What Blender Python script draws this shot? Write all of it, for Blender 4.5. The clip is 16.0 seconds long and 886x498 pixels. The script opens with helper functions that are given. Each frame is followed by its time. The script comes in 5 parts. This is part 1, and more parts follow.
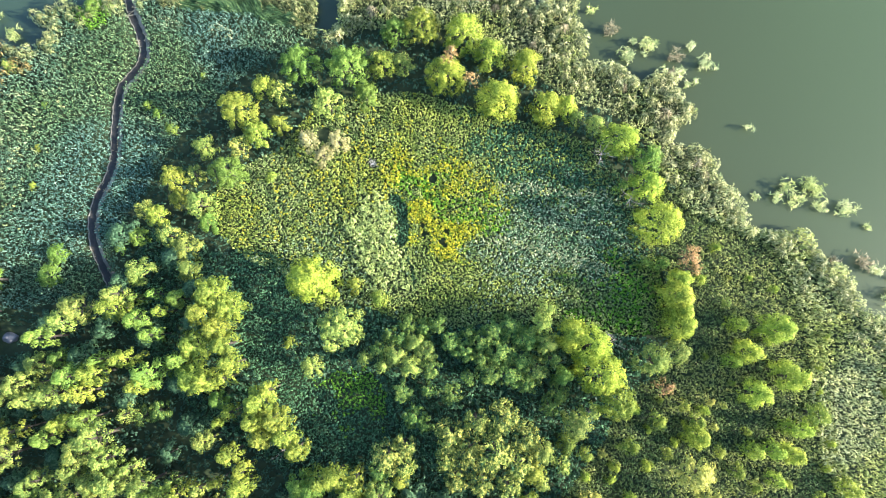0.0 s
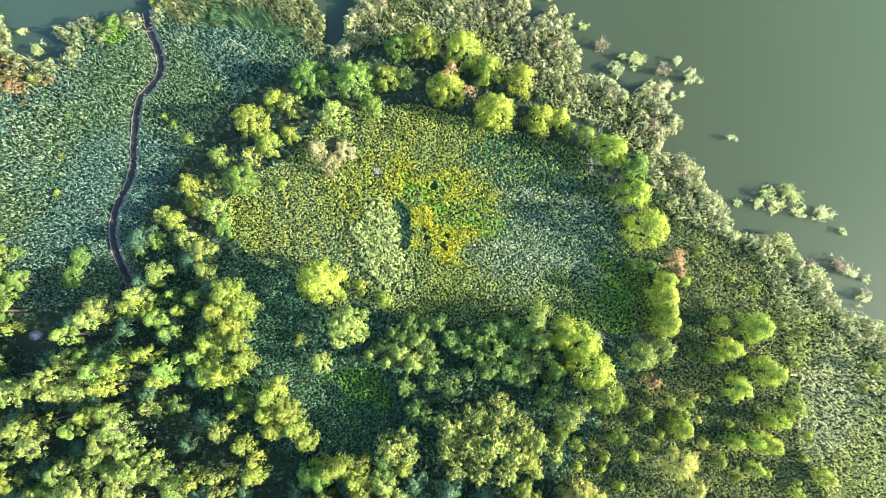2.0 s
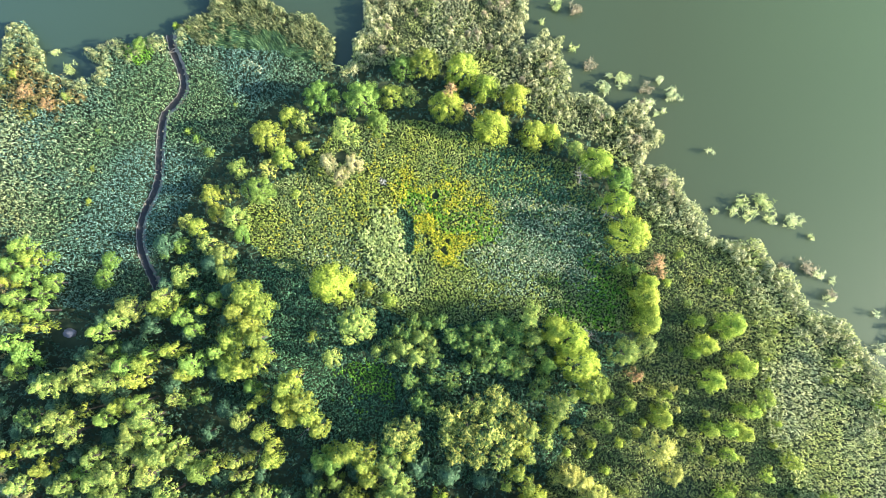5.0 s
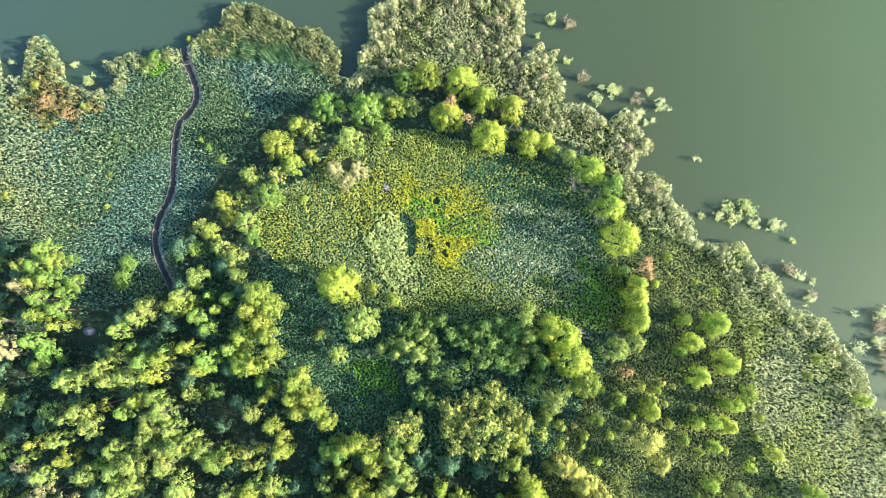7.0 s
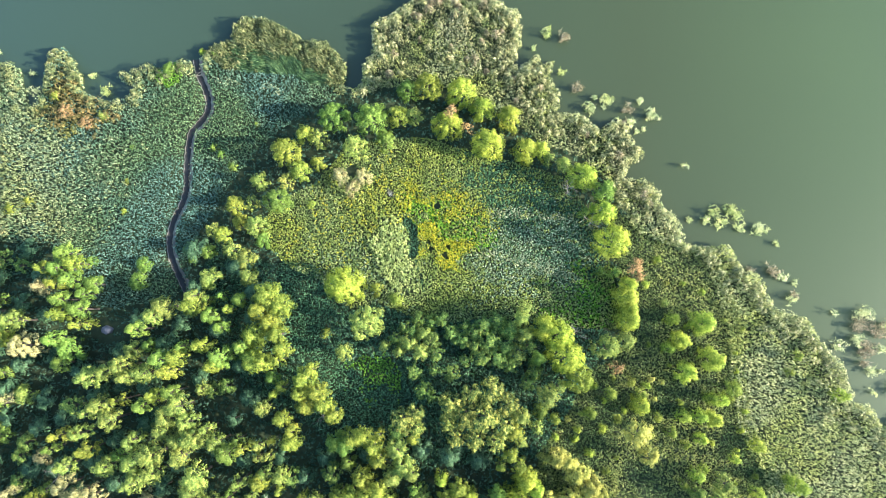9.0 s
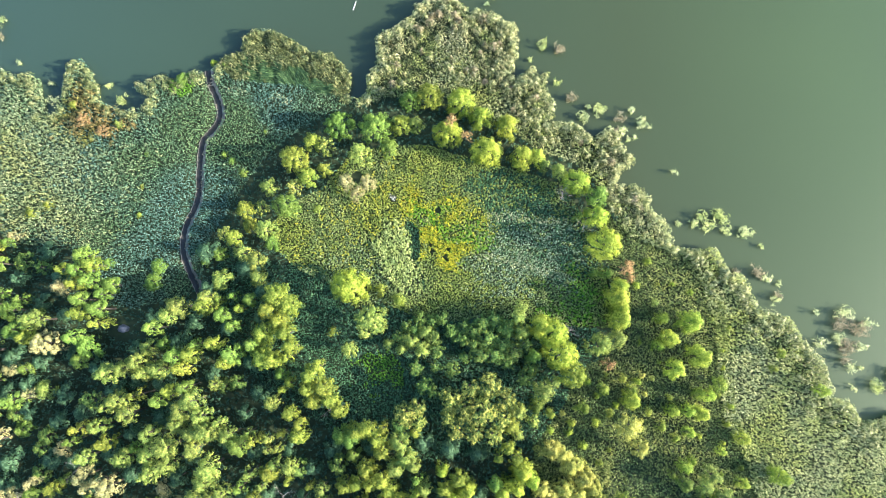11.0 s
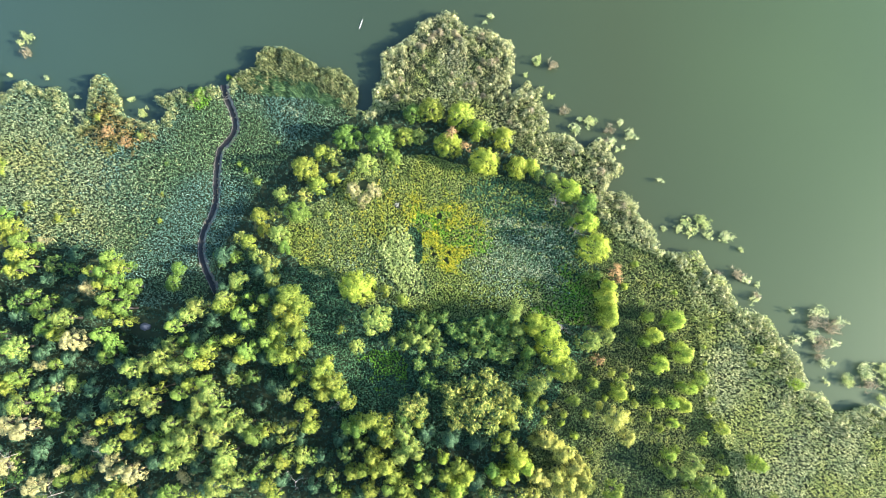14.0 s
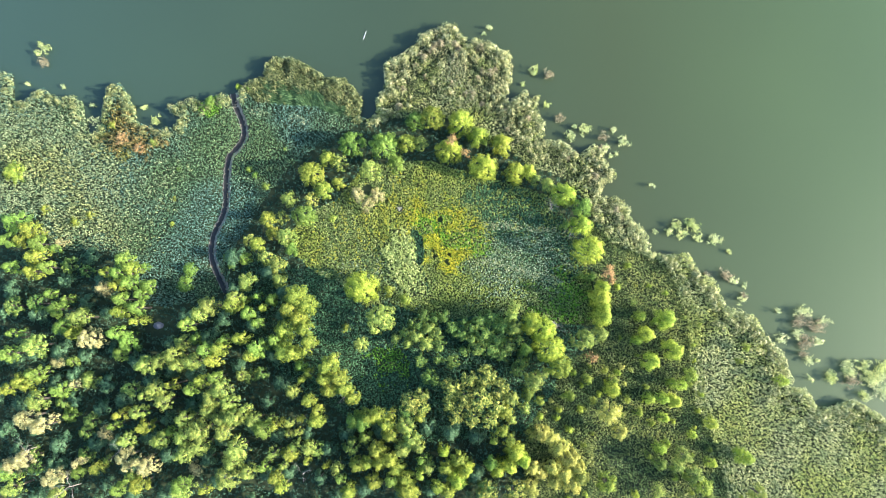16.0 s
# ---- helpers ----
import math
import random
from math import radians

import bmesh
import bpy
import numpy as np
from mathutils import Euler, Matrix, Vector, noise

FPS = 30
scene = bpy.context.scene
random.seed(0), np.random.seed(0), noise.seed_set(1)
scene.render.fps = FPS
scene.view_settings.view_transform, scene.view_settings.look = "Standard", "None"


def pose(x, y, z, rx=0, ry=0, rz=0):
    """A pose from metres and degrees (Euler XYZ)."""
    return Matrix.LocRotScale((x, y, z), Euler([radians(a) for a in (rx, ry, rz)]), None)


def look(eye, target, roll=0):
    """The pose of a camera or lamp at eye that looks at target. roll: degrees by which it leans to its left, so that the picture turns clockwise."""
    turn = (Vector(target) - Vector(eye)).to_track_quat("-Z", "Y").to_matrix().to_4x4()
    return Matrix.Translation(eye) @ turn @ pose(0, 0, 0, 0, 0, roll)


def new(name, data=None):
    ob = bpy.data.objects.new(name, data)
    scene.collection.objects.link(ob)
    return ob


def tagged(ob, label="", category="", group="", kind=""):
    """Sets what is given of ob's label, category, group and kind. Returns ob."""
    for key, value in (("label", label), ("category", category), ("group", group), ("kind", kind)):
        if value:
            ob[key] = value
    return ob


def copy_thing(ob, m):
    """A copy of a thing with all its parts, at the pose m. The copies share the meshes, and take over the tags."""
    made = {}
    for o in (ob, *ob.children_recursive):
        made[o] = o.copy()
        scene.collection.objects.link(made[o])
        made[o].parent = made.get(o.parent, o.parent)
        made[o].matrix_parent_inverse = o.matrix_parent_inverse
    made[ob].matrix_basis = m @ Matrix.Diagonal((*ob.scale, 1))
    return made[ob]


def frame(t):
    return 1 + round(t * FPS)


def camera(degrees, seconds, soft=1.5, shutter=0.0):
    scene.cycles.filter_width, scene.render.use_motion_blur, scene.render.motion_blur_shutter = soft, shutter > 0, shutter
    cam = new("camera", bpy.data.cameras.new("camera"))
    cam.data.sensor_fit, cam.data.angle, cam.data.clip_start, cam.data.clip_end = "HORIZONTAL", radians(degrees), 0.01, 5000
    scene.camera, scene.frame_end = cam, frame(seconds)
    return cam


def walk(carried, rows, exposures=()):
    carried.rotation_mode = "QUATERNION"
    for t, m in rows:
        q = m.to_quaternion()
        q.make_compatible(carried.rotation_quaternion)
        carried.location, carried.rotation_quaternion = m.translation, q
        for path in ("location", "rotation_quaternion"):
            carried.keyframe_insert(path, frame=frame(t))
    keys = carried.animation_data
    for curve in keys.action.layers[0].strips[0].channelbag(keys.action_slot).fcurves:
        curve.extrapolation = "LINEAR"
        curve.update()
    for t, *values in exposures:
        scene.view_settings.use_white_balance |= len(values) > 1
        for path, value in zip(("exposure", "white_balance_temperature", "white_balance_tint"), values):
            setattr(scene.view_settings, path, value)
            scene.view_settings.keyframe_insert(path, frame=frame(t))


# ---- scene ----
from mathutils import Matrix as M4

cam = camera(73.7, 16.0, soft=0.7)
PATH = [
    (0, 0.00, -0.00, 95.00),
    (4, 0.05, -0.07, 106.84),
    (8, 0.07, -0.17, 118.73),
    (12, 0.06, -0.30, 130.67),
    (16, 0.00, -0.46, 142.65),
]
walk(cam, [(t, pose(x, y, z, 5.612, 1.148, 0)) for t, x, y, z in PATH], exposures=[(0, 2.40, 5780, 12), (16, 2.32, 5760, 12)])

# ---- light: low morning sun from the east, clear hazy sky ----
SUN_ELEVATION, SUN_AZIMUTH = radians(22), radians(100)  # azimuth clockwise from north (+y)
sky_world = bpy.data.worlds.new("world")
scene.world = sky_world
sky_world.use_nodes = True
wn = sky_world.node_tree
sky = wn.nodes.new("ShaderNodeTexSky")
sky.sky_type, sky.sun_disc = "NISHITA", False
sky.sun_elevation, sky.sun_rotation = SUN_ELEVATION, SUN_AZIMUTH
sky.air_density, sky.dust_density, sky.ozone_density = 1.2, 1.0, 1.6
wn.links.new(sky.outputs[0], wn.nodes["Background"].inputs[0])
wn.nodes["Background"].inputs[1].default_value = 0.125
sun = new("sun", bpy.data.lights.new("sun", "SUN"))
sun.data.energy, sun.data.angle, sun.data.color = 5.0, radians(0.6), (1.0, 0.84, 0.65)
to_sun = Vector((math.sin(SUN_AZIMUTH) * math.cos(SUN_ELEVATION), math.cos(SUN_AZIMUTH) * math.cos(SUN_ELEVATION), math.sin(SUN_ELEVATION)))
sun.matrix_world = look(to_sun * 400, (0, 0, 0))


# ---- materials ----
def material(name):
    mat = bpy.data.materials.new(name)
    mat.use_nodes = True
    nt = mat.node_tree
    return mat, nt, nt.nodes["Principled BSDF"], nt.nodes["Material Output"]


def ramp(nt, fac, stops):
    node = nt.nodes.new("ShaderNodeValToRGB")
    while len(node.color_ramp.elements) < len(stops):
        node.color_ramp.elements.new(0.5)
    for el, (p, c) in zip(node.color_ramp.elements, stops):
        el.position, el.color = p, (*c, 1)
    nt.links.new(fac, node.inputs[0])
    return node.outputs[0]


def mix(nt, a, b, fac, mode="MIX"):
    node = nt.nodes.new("ShaderNodeMix")
    node.data_type, node.blend_type = "RGBA", mode
    for sock, v in ((node.inputs[0], fac), (node.inputs[6], a), (node.inputs[7], b)):
        if isinstance(v, bpy.types.NodeSocket):
            nt.links.new(v, sock)
        else:
            sock.default_value = v if not isinstance(v, tuple) else (*v, 1)
    return node.outputs[2]


def noise_fac(nt, scale, detail=3.0, lo=0.35, hi=0.65):
    geo = nt.nodes.new("ShaderNodeNewGeometry")
    tex = nt.nodes.new("ShaderNodeTexNoise")
    tex.inputs["Scale"].default_value, tex.inputs["Detail"].default_value = scale, detail
    nt.links.new(geo.outputs["Position"], tex.inputs["Vector"])
    rng = nt.nodes.new("ShaderNodeMapRange")
    rng.inputs[1].default_value, rng.inputs[2].default_value = lo, hi
    nt.links.new(tex.outputs["Fac"], rng.inputs[0])
    return rng.outputs[0]


def leaf_material(name, stops, patch=None, patch_scale=0.08, thin=0.36, gloss=0.55, spread=0.012, patch_lo=0.45, patch_hi=0.6, clump=0.9):
    """Foliage: every leaf its own tone, every plant its own hue, light shining through the thin blades.
    patch: a second set of leaf tones that takes over in broad patches."""
    mat, nt, bsdf, out = material(name)
    geo = nt.nodes.new("ShaderNodeNewGeometry")
    col = ramp(nt, geo.outputs["Random Per Island"], stops)
    if patch:
        col = mix(nt, col, ramp(nt, geo.outputs["Random Per Island"], patch), noise_fac(nt, patch_scale, 3.0, patch_lo, patch_hi))
    # older and younger sprays side by side
    col = mix(nt, mix(nt, col, (0.66, 0.74, 0.70), 1.0, "MULTIPLY"), mix(nt, col, (1.24, 1.2, 1.08), 1.0, "MULTIPLY"), noise_fac(nt, clump, 2.0, 0.36, 0.64))
    info = nt.nodes.new("ShaderNodeObjectInfo")
    hue = nt.nodes.new("ShaderNodeMapRange")
    hue.inputs[3].default_value, hue.inputs[4].default_value = 0.5 - spread, 0.5 + spread
    nt.links.new(info.outputs["Random"], hue.inputs[0])
    val = nt.nodes.new("ShaderNodeMapRange")
    val.inputs[3].default_value, val.inputs[4].default_value = (0.85, 1.2) if spread else (1.0, 1.0)
    times = nt.nodes.new("ShaderNodeMath")
    times.operation = "MULTIPLY"
    times.inputs[1].default_value = 7.31
    frac = nt.nodes.new("ShaderNodeMath")
    frac.operation = "FRACT"
    nt.links.new(info.outputs["Random"], times.inputs[0])
    nt.links.new(times.outputs[0], frac.inputs[0])
    nt.links.new(frac.outputs[0], val.inputs[0])
    hsv = nt.nodes.new("ShaderNodeHueSaturation")
    nt.links.new(hue.outputs[0], hsv.inputs["Hue"])
    nt.links.new(val.outputs[0], hsv.inputs["Value"])
    nt.links.new(col, hsv.inputs["Color"])
    nt.links.new(hsv.outputs[0], bsdf.inputs["Base Color"])
    bsdf.inputs["Roughness"].default_value = gloss
    bsdf.inputs["Specular IOR Level"].default_value = 0.15
    tr = nt.nodes.new("ShaderNodeBsdfTranslucent")
    nt.links.new(hsv.outputs[0], tr.inputs[0])
    blend = nt.nodes.new("ShaderNodeMixShader")
    blend.inputs[0].default_value = thin
    nt.links.new(bsdf.outputs[0], blend.inputs[1])
    nt.links.new(tr.outputs[0], blend.inputs[2])
    nt.links.new(blend.outputs[0], out.inputs[0])
    return mat


def solid_material(name, a, b, scale, rough=0.85, bump=0.3):
    """Matt earth, bark or stone: two tones mixed by noise, with relief."""
    mat, nt, bsdf, out = material(name)
    col = mix(nt, a, b, noise_fac(nt, scale, 6.0, 0.3, 0.7))
    col = mix(nt, col, tuple(v * 0.6 for v in a), noise_fac(nt, scale * 0.13, 3.0, 0.45, 0.75))
    nt.links.new(col, bsdf.inputs["Base Color"])
    bsdf.inputs["Roughness"].default_value = rough
    bsdf.inputs["Specular IOR Level"].default_value = 0.2
    b_node = nt.nodes.new("ShaderNodeBump")
    b_node.inputs["Strength"].default_value = bump
    nt.links.new(noise_fac(nt, scale * 3, 5.0, 0.2, 0.8), b_node.inputs["Height"])
    nt.links.new(b_node.outputs[0], bsdf.inputs["Normal"])
    return mat


LEAF = {
    "bright": leaf_material("bright_leaf", [(0.0, (0.103, 0.153, 0.023)), (0.5, (0.165, 0.208, 0.029)), (1.0, (0.288, 0.324, 0.056))], gloss=0.65),
    "green": leaf_material("green_leaf", [(0.0, (0.078, 0.140, 0.024)), (0.5, (0.122, 0.190, 0.033)), (1.0, (0.195, 0.294, 0.061))], gloss=0.65),
    "dark": leaf_material("dark_leaf", [(0.0, (0.045, 0.095, 0.024)), (0.45, (0.115, 0.165, 0.034)), (1.0, (0.440, 0.430, 0.098))], thin=0.28, gloss=0.6),
    # dark alder leaf again, with the shade of taller trees in its tones
    "deep": leaf_material("shaded_alder_leaf", [(0.0, (0.047, 0.110, 0.027)), (0.5, (0.094, 0.167, 0.038)), (1.0, (0.247, 0.312, 0.066))], thin=0.3, gloss=0.6),
    "olive": leaf_material("olive_leaf", [(0.0, (0.111, 0.171, 0.035)), (0.5, (0.169, 0.231, 0.049)), (1.0, (0.323, 0.357, 0.089))], gloss=0.65),
    # olive leaf in brighter golden tones that stand for sun on the tops
    "gold": leaf_material("sunlit_olive_leaf", [(0.0, (0.21, 0.225, 0.045)), (0.5, (0.31, 0.315, 0.066)), (1.0, (0.45, 0.43, 0.115))], gloss=0.65),
    "tan": leaf_material("dry_leaf", [(0.0, (0.20, 0.195, 0.08)), (0.5, (0.27, 0.258, 0.115)), (1.0, (0.420, 0.402, 0.192))], gloss=0.65),
    "rust": leaf_material("rust_leaf", [(0.0, (0.14, 0.125, 0.044)), (0.5, (0.27, 0.18, 0.075)), (1.0, (0.504, 0.318, 0.166))], gloss=0.65),
    "lime": leaf_material("lime_leaf", [(0.0, (0.163, 0.230, 0.027)), (0.5, (0.236, 0.306, 0.036)), (1.0, (0.391, 0.453, 0.067))], gloss=0.65),
    # understorey leaves, darker and bluer to carry the shade in their colour
    "shade": leaf_material("shade_tinted_leaf", [(0.0, (0.038, 0.085, 0.043)), (0.5, (0.056, 0.112, 0.057)), (1.0, (0.114, 0.192, 0.099))]),
}
BARK = solid_material("bark", (0.035, 0.032, 0.025), (0.075, 0.066, 0.052), 6.0)
DEADWOOD = solid_material("deadwood", (0.20, 0.18, 0.16), (0.38, 0.35, 0.31), 8.0)
STONE = solid_material("grey_stone", (0.10, 0.10, 0.105), (0.20, 0.195, 0.20), 4.0)
SOIL = solid_material("wet_soil", (0.020, 0.032, 0.014), (0.040, 0.055, 0.022), 0.9)
PEAT = solid_material("wet_peat", (0.020, 0.021, 0.020), (0.035, 0.034, 0.030), 2.0, rough=0.5, bump=0.06)
BANK = solid_material("dry_bank", (0.11, 0.108, 0.085), (0.19, 0.186, 0.148), 2.0, bump=0.12)
PALE = solid_material("weathered_white_wood", (0.55, 0.54, 0.50), (0.70, 0.69, 0.66), 5.0)


def water_material():
    """Murky lake water: sky reflection and haze, bluer west, brighter east, painted into its colour."""
    mat, nt, bsdf, out = material("murky_water")
    geo = nt.nodes.new("ShaderNodeNewGeometry")
    xyz = nt.nodes.new("ShaderNodeSeparateXYZ")
    nt.links.new(geo.outputs["Position"], xyz.inputs[0])
    reach = nt.nodes.new("ShaderNodeMapRange")
    reach.inputs[1].default_value, reach.inputs[2].default_value = -110, 130
    nt.links.new(xyz.outputs[0], reach.inputs[0])
    # west-to-east ramp stands for what the water mirrors
    col = ramp(nt, reach.outputs[0], [(0.0, (0.0195, 0.0375, 0.0270)), (0.4, (0.0225, 0.0365, 0.0205)), (0.62, (0.0270, 0.0385, 0.0165)), (1.0, (0.040, 0.067, 0.025))])
    col = mix(nt, col, mix(nt, col, (1.16, 1.16, 1.12), 1.0, "MULTIPLY"), noise_fac(nt, 0.014, 2.0, 0.3, 0.7))
    nt.links.new(col, bsdf.inputs["Base Color"])
    bsdf.inputs["Roughness"].default_value = 0.34
    bsdf.inputs["IOR"].default_value = 1.333
    b_node = nt.nodes.new("ShaderNodeBump")
    b_node.inputs["Strength"].default_value, b_node.inputs["Distance"].default_value = 0.06, 0.05
    nt.links.new(noise_fac(nt, 1.6, 3.0, 0.2, 0.8), b_node.inputs["Height"])
    nt.links.new(b_node.outputs[0], bsdf.inputs["Normal"])
    return mat


WATER = water_material()

# ---- plan, in metres: x east, y north ----
SHORE_WEST = [
    (-158.2, 61.4), (-120.3, 59.9), (-113.7, 58.8), (-111.4, 58.1), (-110.2, 51.0), (-108.0, 50.7), (-106.7, 52.2),
    (-105.1, 53.6), (-103.1, 54.2), (-100.7, 52.1), (-97.8, 51.8), (-95.3, 52.2), (-92.6, 50.3), (-92.1, 46.8),
    (-91.0, 43.1), (-89.5, 42.2), (-88.3, 46.0), (-87.7, 50.3), (-87.2, 54.1), (-86.0, 55.2), (-83.7, 55.2),
    (-81.7, 52.6), (-80.5, 50.5), (-79.4, 48.8), (-79.5, 46.8), (-77.4, 44.6), (-74.9, 43.9), (-72.0, 43.3),
    (-69.2, 44.4), (-68.3, 46.4), (-70.6, 47.4), (-72.1, 48.6), (-70.6, 49.6), (-66.7, 50.7), (-64.4, 51.6),
    (-62.7, 50.3), (-59.9, 52.1), (-56.8, 52.4), (-54.9, 50.6), (-53.5, 53.8), (-52.1, 55.1), (-49.9, 56.0),
    (-47.9, 56.8),
]
SHORE_NORTH = [
    (-47.0, 60.0), (-44.9, 61.5), (-42.1, 62.2), (-38.7, 60.7), (-34.9, 58.8), (-32.1, 56.3), (-27.3, 56.1),
    (-25.0, 54.3), (-22.8, 50.7), (-23.3, 46.4), (-21.4, 45.4), (-19.0, 47.2), (-19.7, 50.7), (-17.9, 53.0),
    (-17.0, 55.0), (-17.6, 59.3), (-15.8, 60.9), (-12.8, 62.2), (-9.6, 65.1), (-8.5, 67.3), (-4.8, 68.7),
    (-2.5, 69.9), (0.6, 69.4), (1.7, 67.4), (3.8, 65.4), (5.9, 66.0), (9.3, 64.9), (11.3, 62.7),
    (13.3, 62.9), (14.5, 58.5), (13.9, 54.6), (12.5, 50.6), (14.1, 49.9), (16.1, 52.1), (17.5, 53.0),
    (18.8, 50.5), (21.6, 52.2), (20.2, 48.4), (21.5, 45.2), (22.4, 41.5), (20.5, 40.1),
]
SHORE_EAST = [
    (23.1, 40.0), (27.2, 39.7), (28.0, 38.0), (29.9, 36.7), (31.8, 37.3), (33.4, 38.7), (36.7, 37.5),
    (35.6, 35.6), (37.2, 33.9), (39.1, 32.3), (38.9, 30.3), (36.5, 29.2), (34.8, 25.8), (37.5, 26.2),
    (40.7, 25.1), (41.9, 22.9), (41.8, 20.9), (44.6, 18.9), (46.0, 17.2), (46.5, 12.7), (50.0, 12.0),
    (55.1, 12.4), (56.9, 10.6), (58.3, 7.0), (61.0, 6.6), (62.6, 4.8), (62.3, 3.2), (64.6, -0.6),
    (69.8, -2.3), (71.7, -3.9), (72.7, -6.8), (76.0, -10.5), (77.2, -13.1), (78.5, -16.1), (78.1, -18.9),
    (81.7, -19.6), (83.4, -22.9), (84.6, -24.0), (88.5, -22.7), (92.6, -22.1), (95.4, -23.5), (98.6, -25.8),
    (108.1, -32.2), (138.7, -55.5),
]
CHANNEL = [
    (-55.5, 52.8), (-54.9, 49.9),
    (-54.8, 49.5), (-53.7, 47.2), (-52.8, 45.0), (-52.4, 42.8), (-52.6, 41.1), (-53.6, 39.4), (-54.9, 37.9),
    (-55.8, 36.7), (-56.2, 34.7), (-56.4, 32.3), (-56.5, 29.4), (-56.4, 26.5), (-56.5, 23.8), (-57.3, 21.0),
    (-58.6, 18.4), (-59.3, 15.6), (-59.4, 13.1), (-59.0, 10.5), (-57.9, 7.7), (-56.4, 4.9), (-55.6, 3.1),
]
WEST = [
    (-159.9, 73.6), (-21.9, 72.2), (-21.3, 45.6), (-27.1, 42.8), (-34.0, 38.6), (-41.6, 32.5), (-46.3, 25.9),
    (-50.2, 19.2), (-54.8, 12.3), (-57.2, 2.1), (-68.8, -0.6), (-74.0, 0.1), (-77.5, 8.3), (-82.6, 12.7),
    (-98.0, 13.5), (-102.0, 21.5), (-154.6, 21.7),
]
MEADOW = [
    (-41.8, 15.1), (-35.8, 22.3), (-28.5, 25.9), (-22.8, 33.1), (-14.5, 35.2), (-6.2, 35.2), (3.5, 32.3),
    (13.1, 29.5), (22.7, 26.6), (28.2, 19.0), (31.2, 12.2), (32.4, 5.4), (33.5, -4.6), (26.1, -4.6),
    (20.8, -4.0), (12.8, -2.6), (7.5, -2.4), (-0.7, -3.4), (-8.8, -2.2), (-15.6, 0.8), (-21.0, -0.6),
    (-27.9, 5.5), (-33.4, 7.5),
]
CLEARING = [
    (-36.2, 9.6), (-27.9, 8.2), (-23.7, 0.1), (-27.7, -6.7), (-22.2, -11.3), (-14.1, -8.6), (-10.7, -13.3),
    (-10.7, -19.9), (-15.3, -24.1), (-22.0, -22.0), (-26.2, -15.3), (-33.7, -8.0),
]
GLADE = [
    (32.1, -30.7), (40.0, -29.4), (46.4, -32.6), (51.3, -40.1), (49.8, -46.4), (30.5, -46.6), (29.4, -36.5),
]
REEDS = [
    (-21.3, 44.2), (-23.0, 48.8), (-21.2, 75.2), (13.6, 74.8), (110.6, -20.8), (145.5, -53.2), (71.2, -53.7),
    (62.7, -46.3), (60.7, -33.8), (55.9, -23.6), (55.0, -13.2), (54.8, -2.6), (50.6, 9.4), (41.3, 13.5),
    (37.3, 14.9), (34.1, 19.7), (30.6, 26.6), (26.8, 30.4), (19.3, 33.2), (11.1, 38.9), (4.9, 43.2),
    (-6.2, 47.3), (-14.6, 45.6),
]
BUSHES = [
    (32.0, 19.7), (38.7, 15.6), (53.3, 10.8), (58.1, -2.6), (57.7, -13.2), (59.2, -23.5), (63.9, -33.8),
    (65.8, -47.6), (50.4, -47.7), (50.7, -40.2), (46.4, -32.6), (40.0, -29.4), (32.8, -30.7), (30.4, -47.8),
    (15.5, -47.9), (16.4, -28.9), (22.5, -21.1), (25.9, -13.2), (32.7, -9.9), (33.6, -4.6), (33.0, 5.4),
    (31.9, 12.2),
]
HEADLAND = [
    (-53.1, 54.5), (-51.4, 55.4), (-47.3, 60.3), (-45.0, 61.8), (-38.8, 61.2), (-32.1, 56.6), (-27.3, 56.5),
    (-23.0, 51.0), (-23.0, 49.1), (-23.8, 46.4), (-28.6, 46.6), (-34.2, 48.9), (-42.7, 49.5), (-49.1, 50.2),
]
DRY_SPOTS = [
    (-4.8, 64.4), (-5.4, 62.9), (-7.6, 60.9), (-9.5, 59.4), (0.3, 64.3), (1.1, 63.4), (10.1, 58.1),
    (8.7, 57.0), (-0.6, 54.4), (5.7, 55.8),
]
SEDGE_LOW = [
    (-47.5, 53.7), (-39, 53.7), (-30.4, 49.8), (-25.8, 46.7), (-26.9, 44.8), (-30.3, 44.2), (-36.7, 45.7), (-45.2, 49.2),
]
SEED_BED = [
    (-41.9, 46.4), (-39.5, 47), (-36, 45.7), (-36.2, 44.4), (-40.4, 44.6),
]
SEED_BANK = [
    (-51.5, 48.5), (-48.3, 48.2), (-44.7, 47), (-45.1, 46.3), (-51.1, 47.4),
]
SPECKLED = [
    (-4.1, 58.5), (-0.6, 61.4), (2.5, 58.8), (4.3, 54.1), (6.3, 48.4), (-0.6, 47.7), (-4.1, 51.3),
]
LIME_SPOT = [
    (-19.5, -10.0), (-15.5, -9.0), (-10.9, -10.9), (-9.5, -14.6), (-12.2, -18.0), (-16.1, -17.5), (-19.5, -14.6),
]
NORTH_REEDS = [
    (-18.5, 47.4), (-20.3, 59.0), (-14.7, 67.7), (-2.0, 75.0), (10.7, 70.4), (17.6, 60.1), (28.5, 44.9),
    (39.9, 34.9), (42.9, 20.4), (37.5, 19.7), (33.6, 27.3), (26.9, 32.9), (13.2, 40.7), (6.4, 47.2),
    (-3.4, 50.1),
]
RUST_BED = [
    (-88.5, 42.0), (-86.6, 47.1), (-82.4, 47.8), (-77.9, 44.1), (-72.9, 42.2), (-72.0, 38.5), (-76.1, 36.5),
    (-82.5, 37.4), (-87.6, 38.9),
]
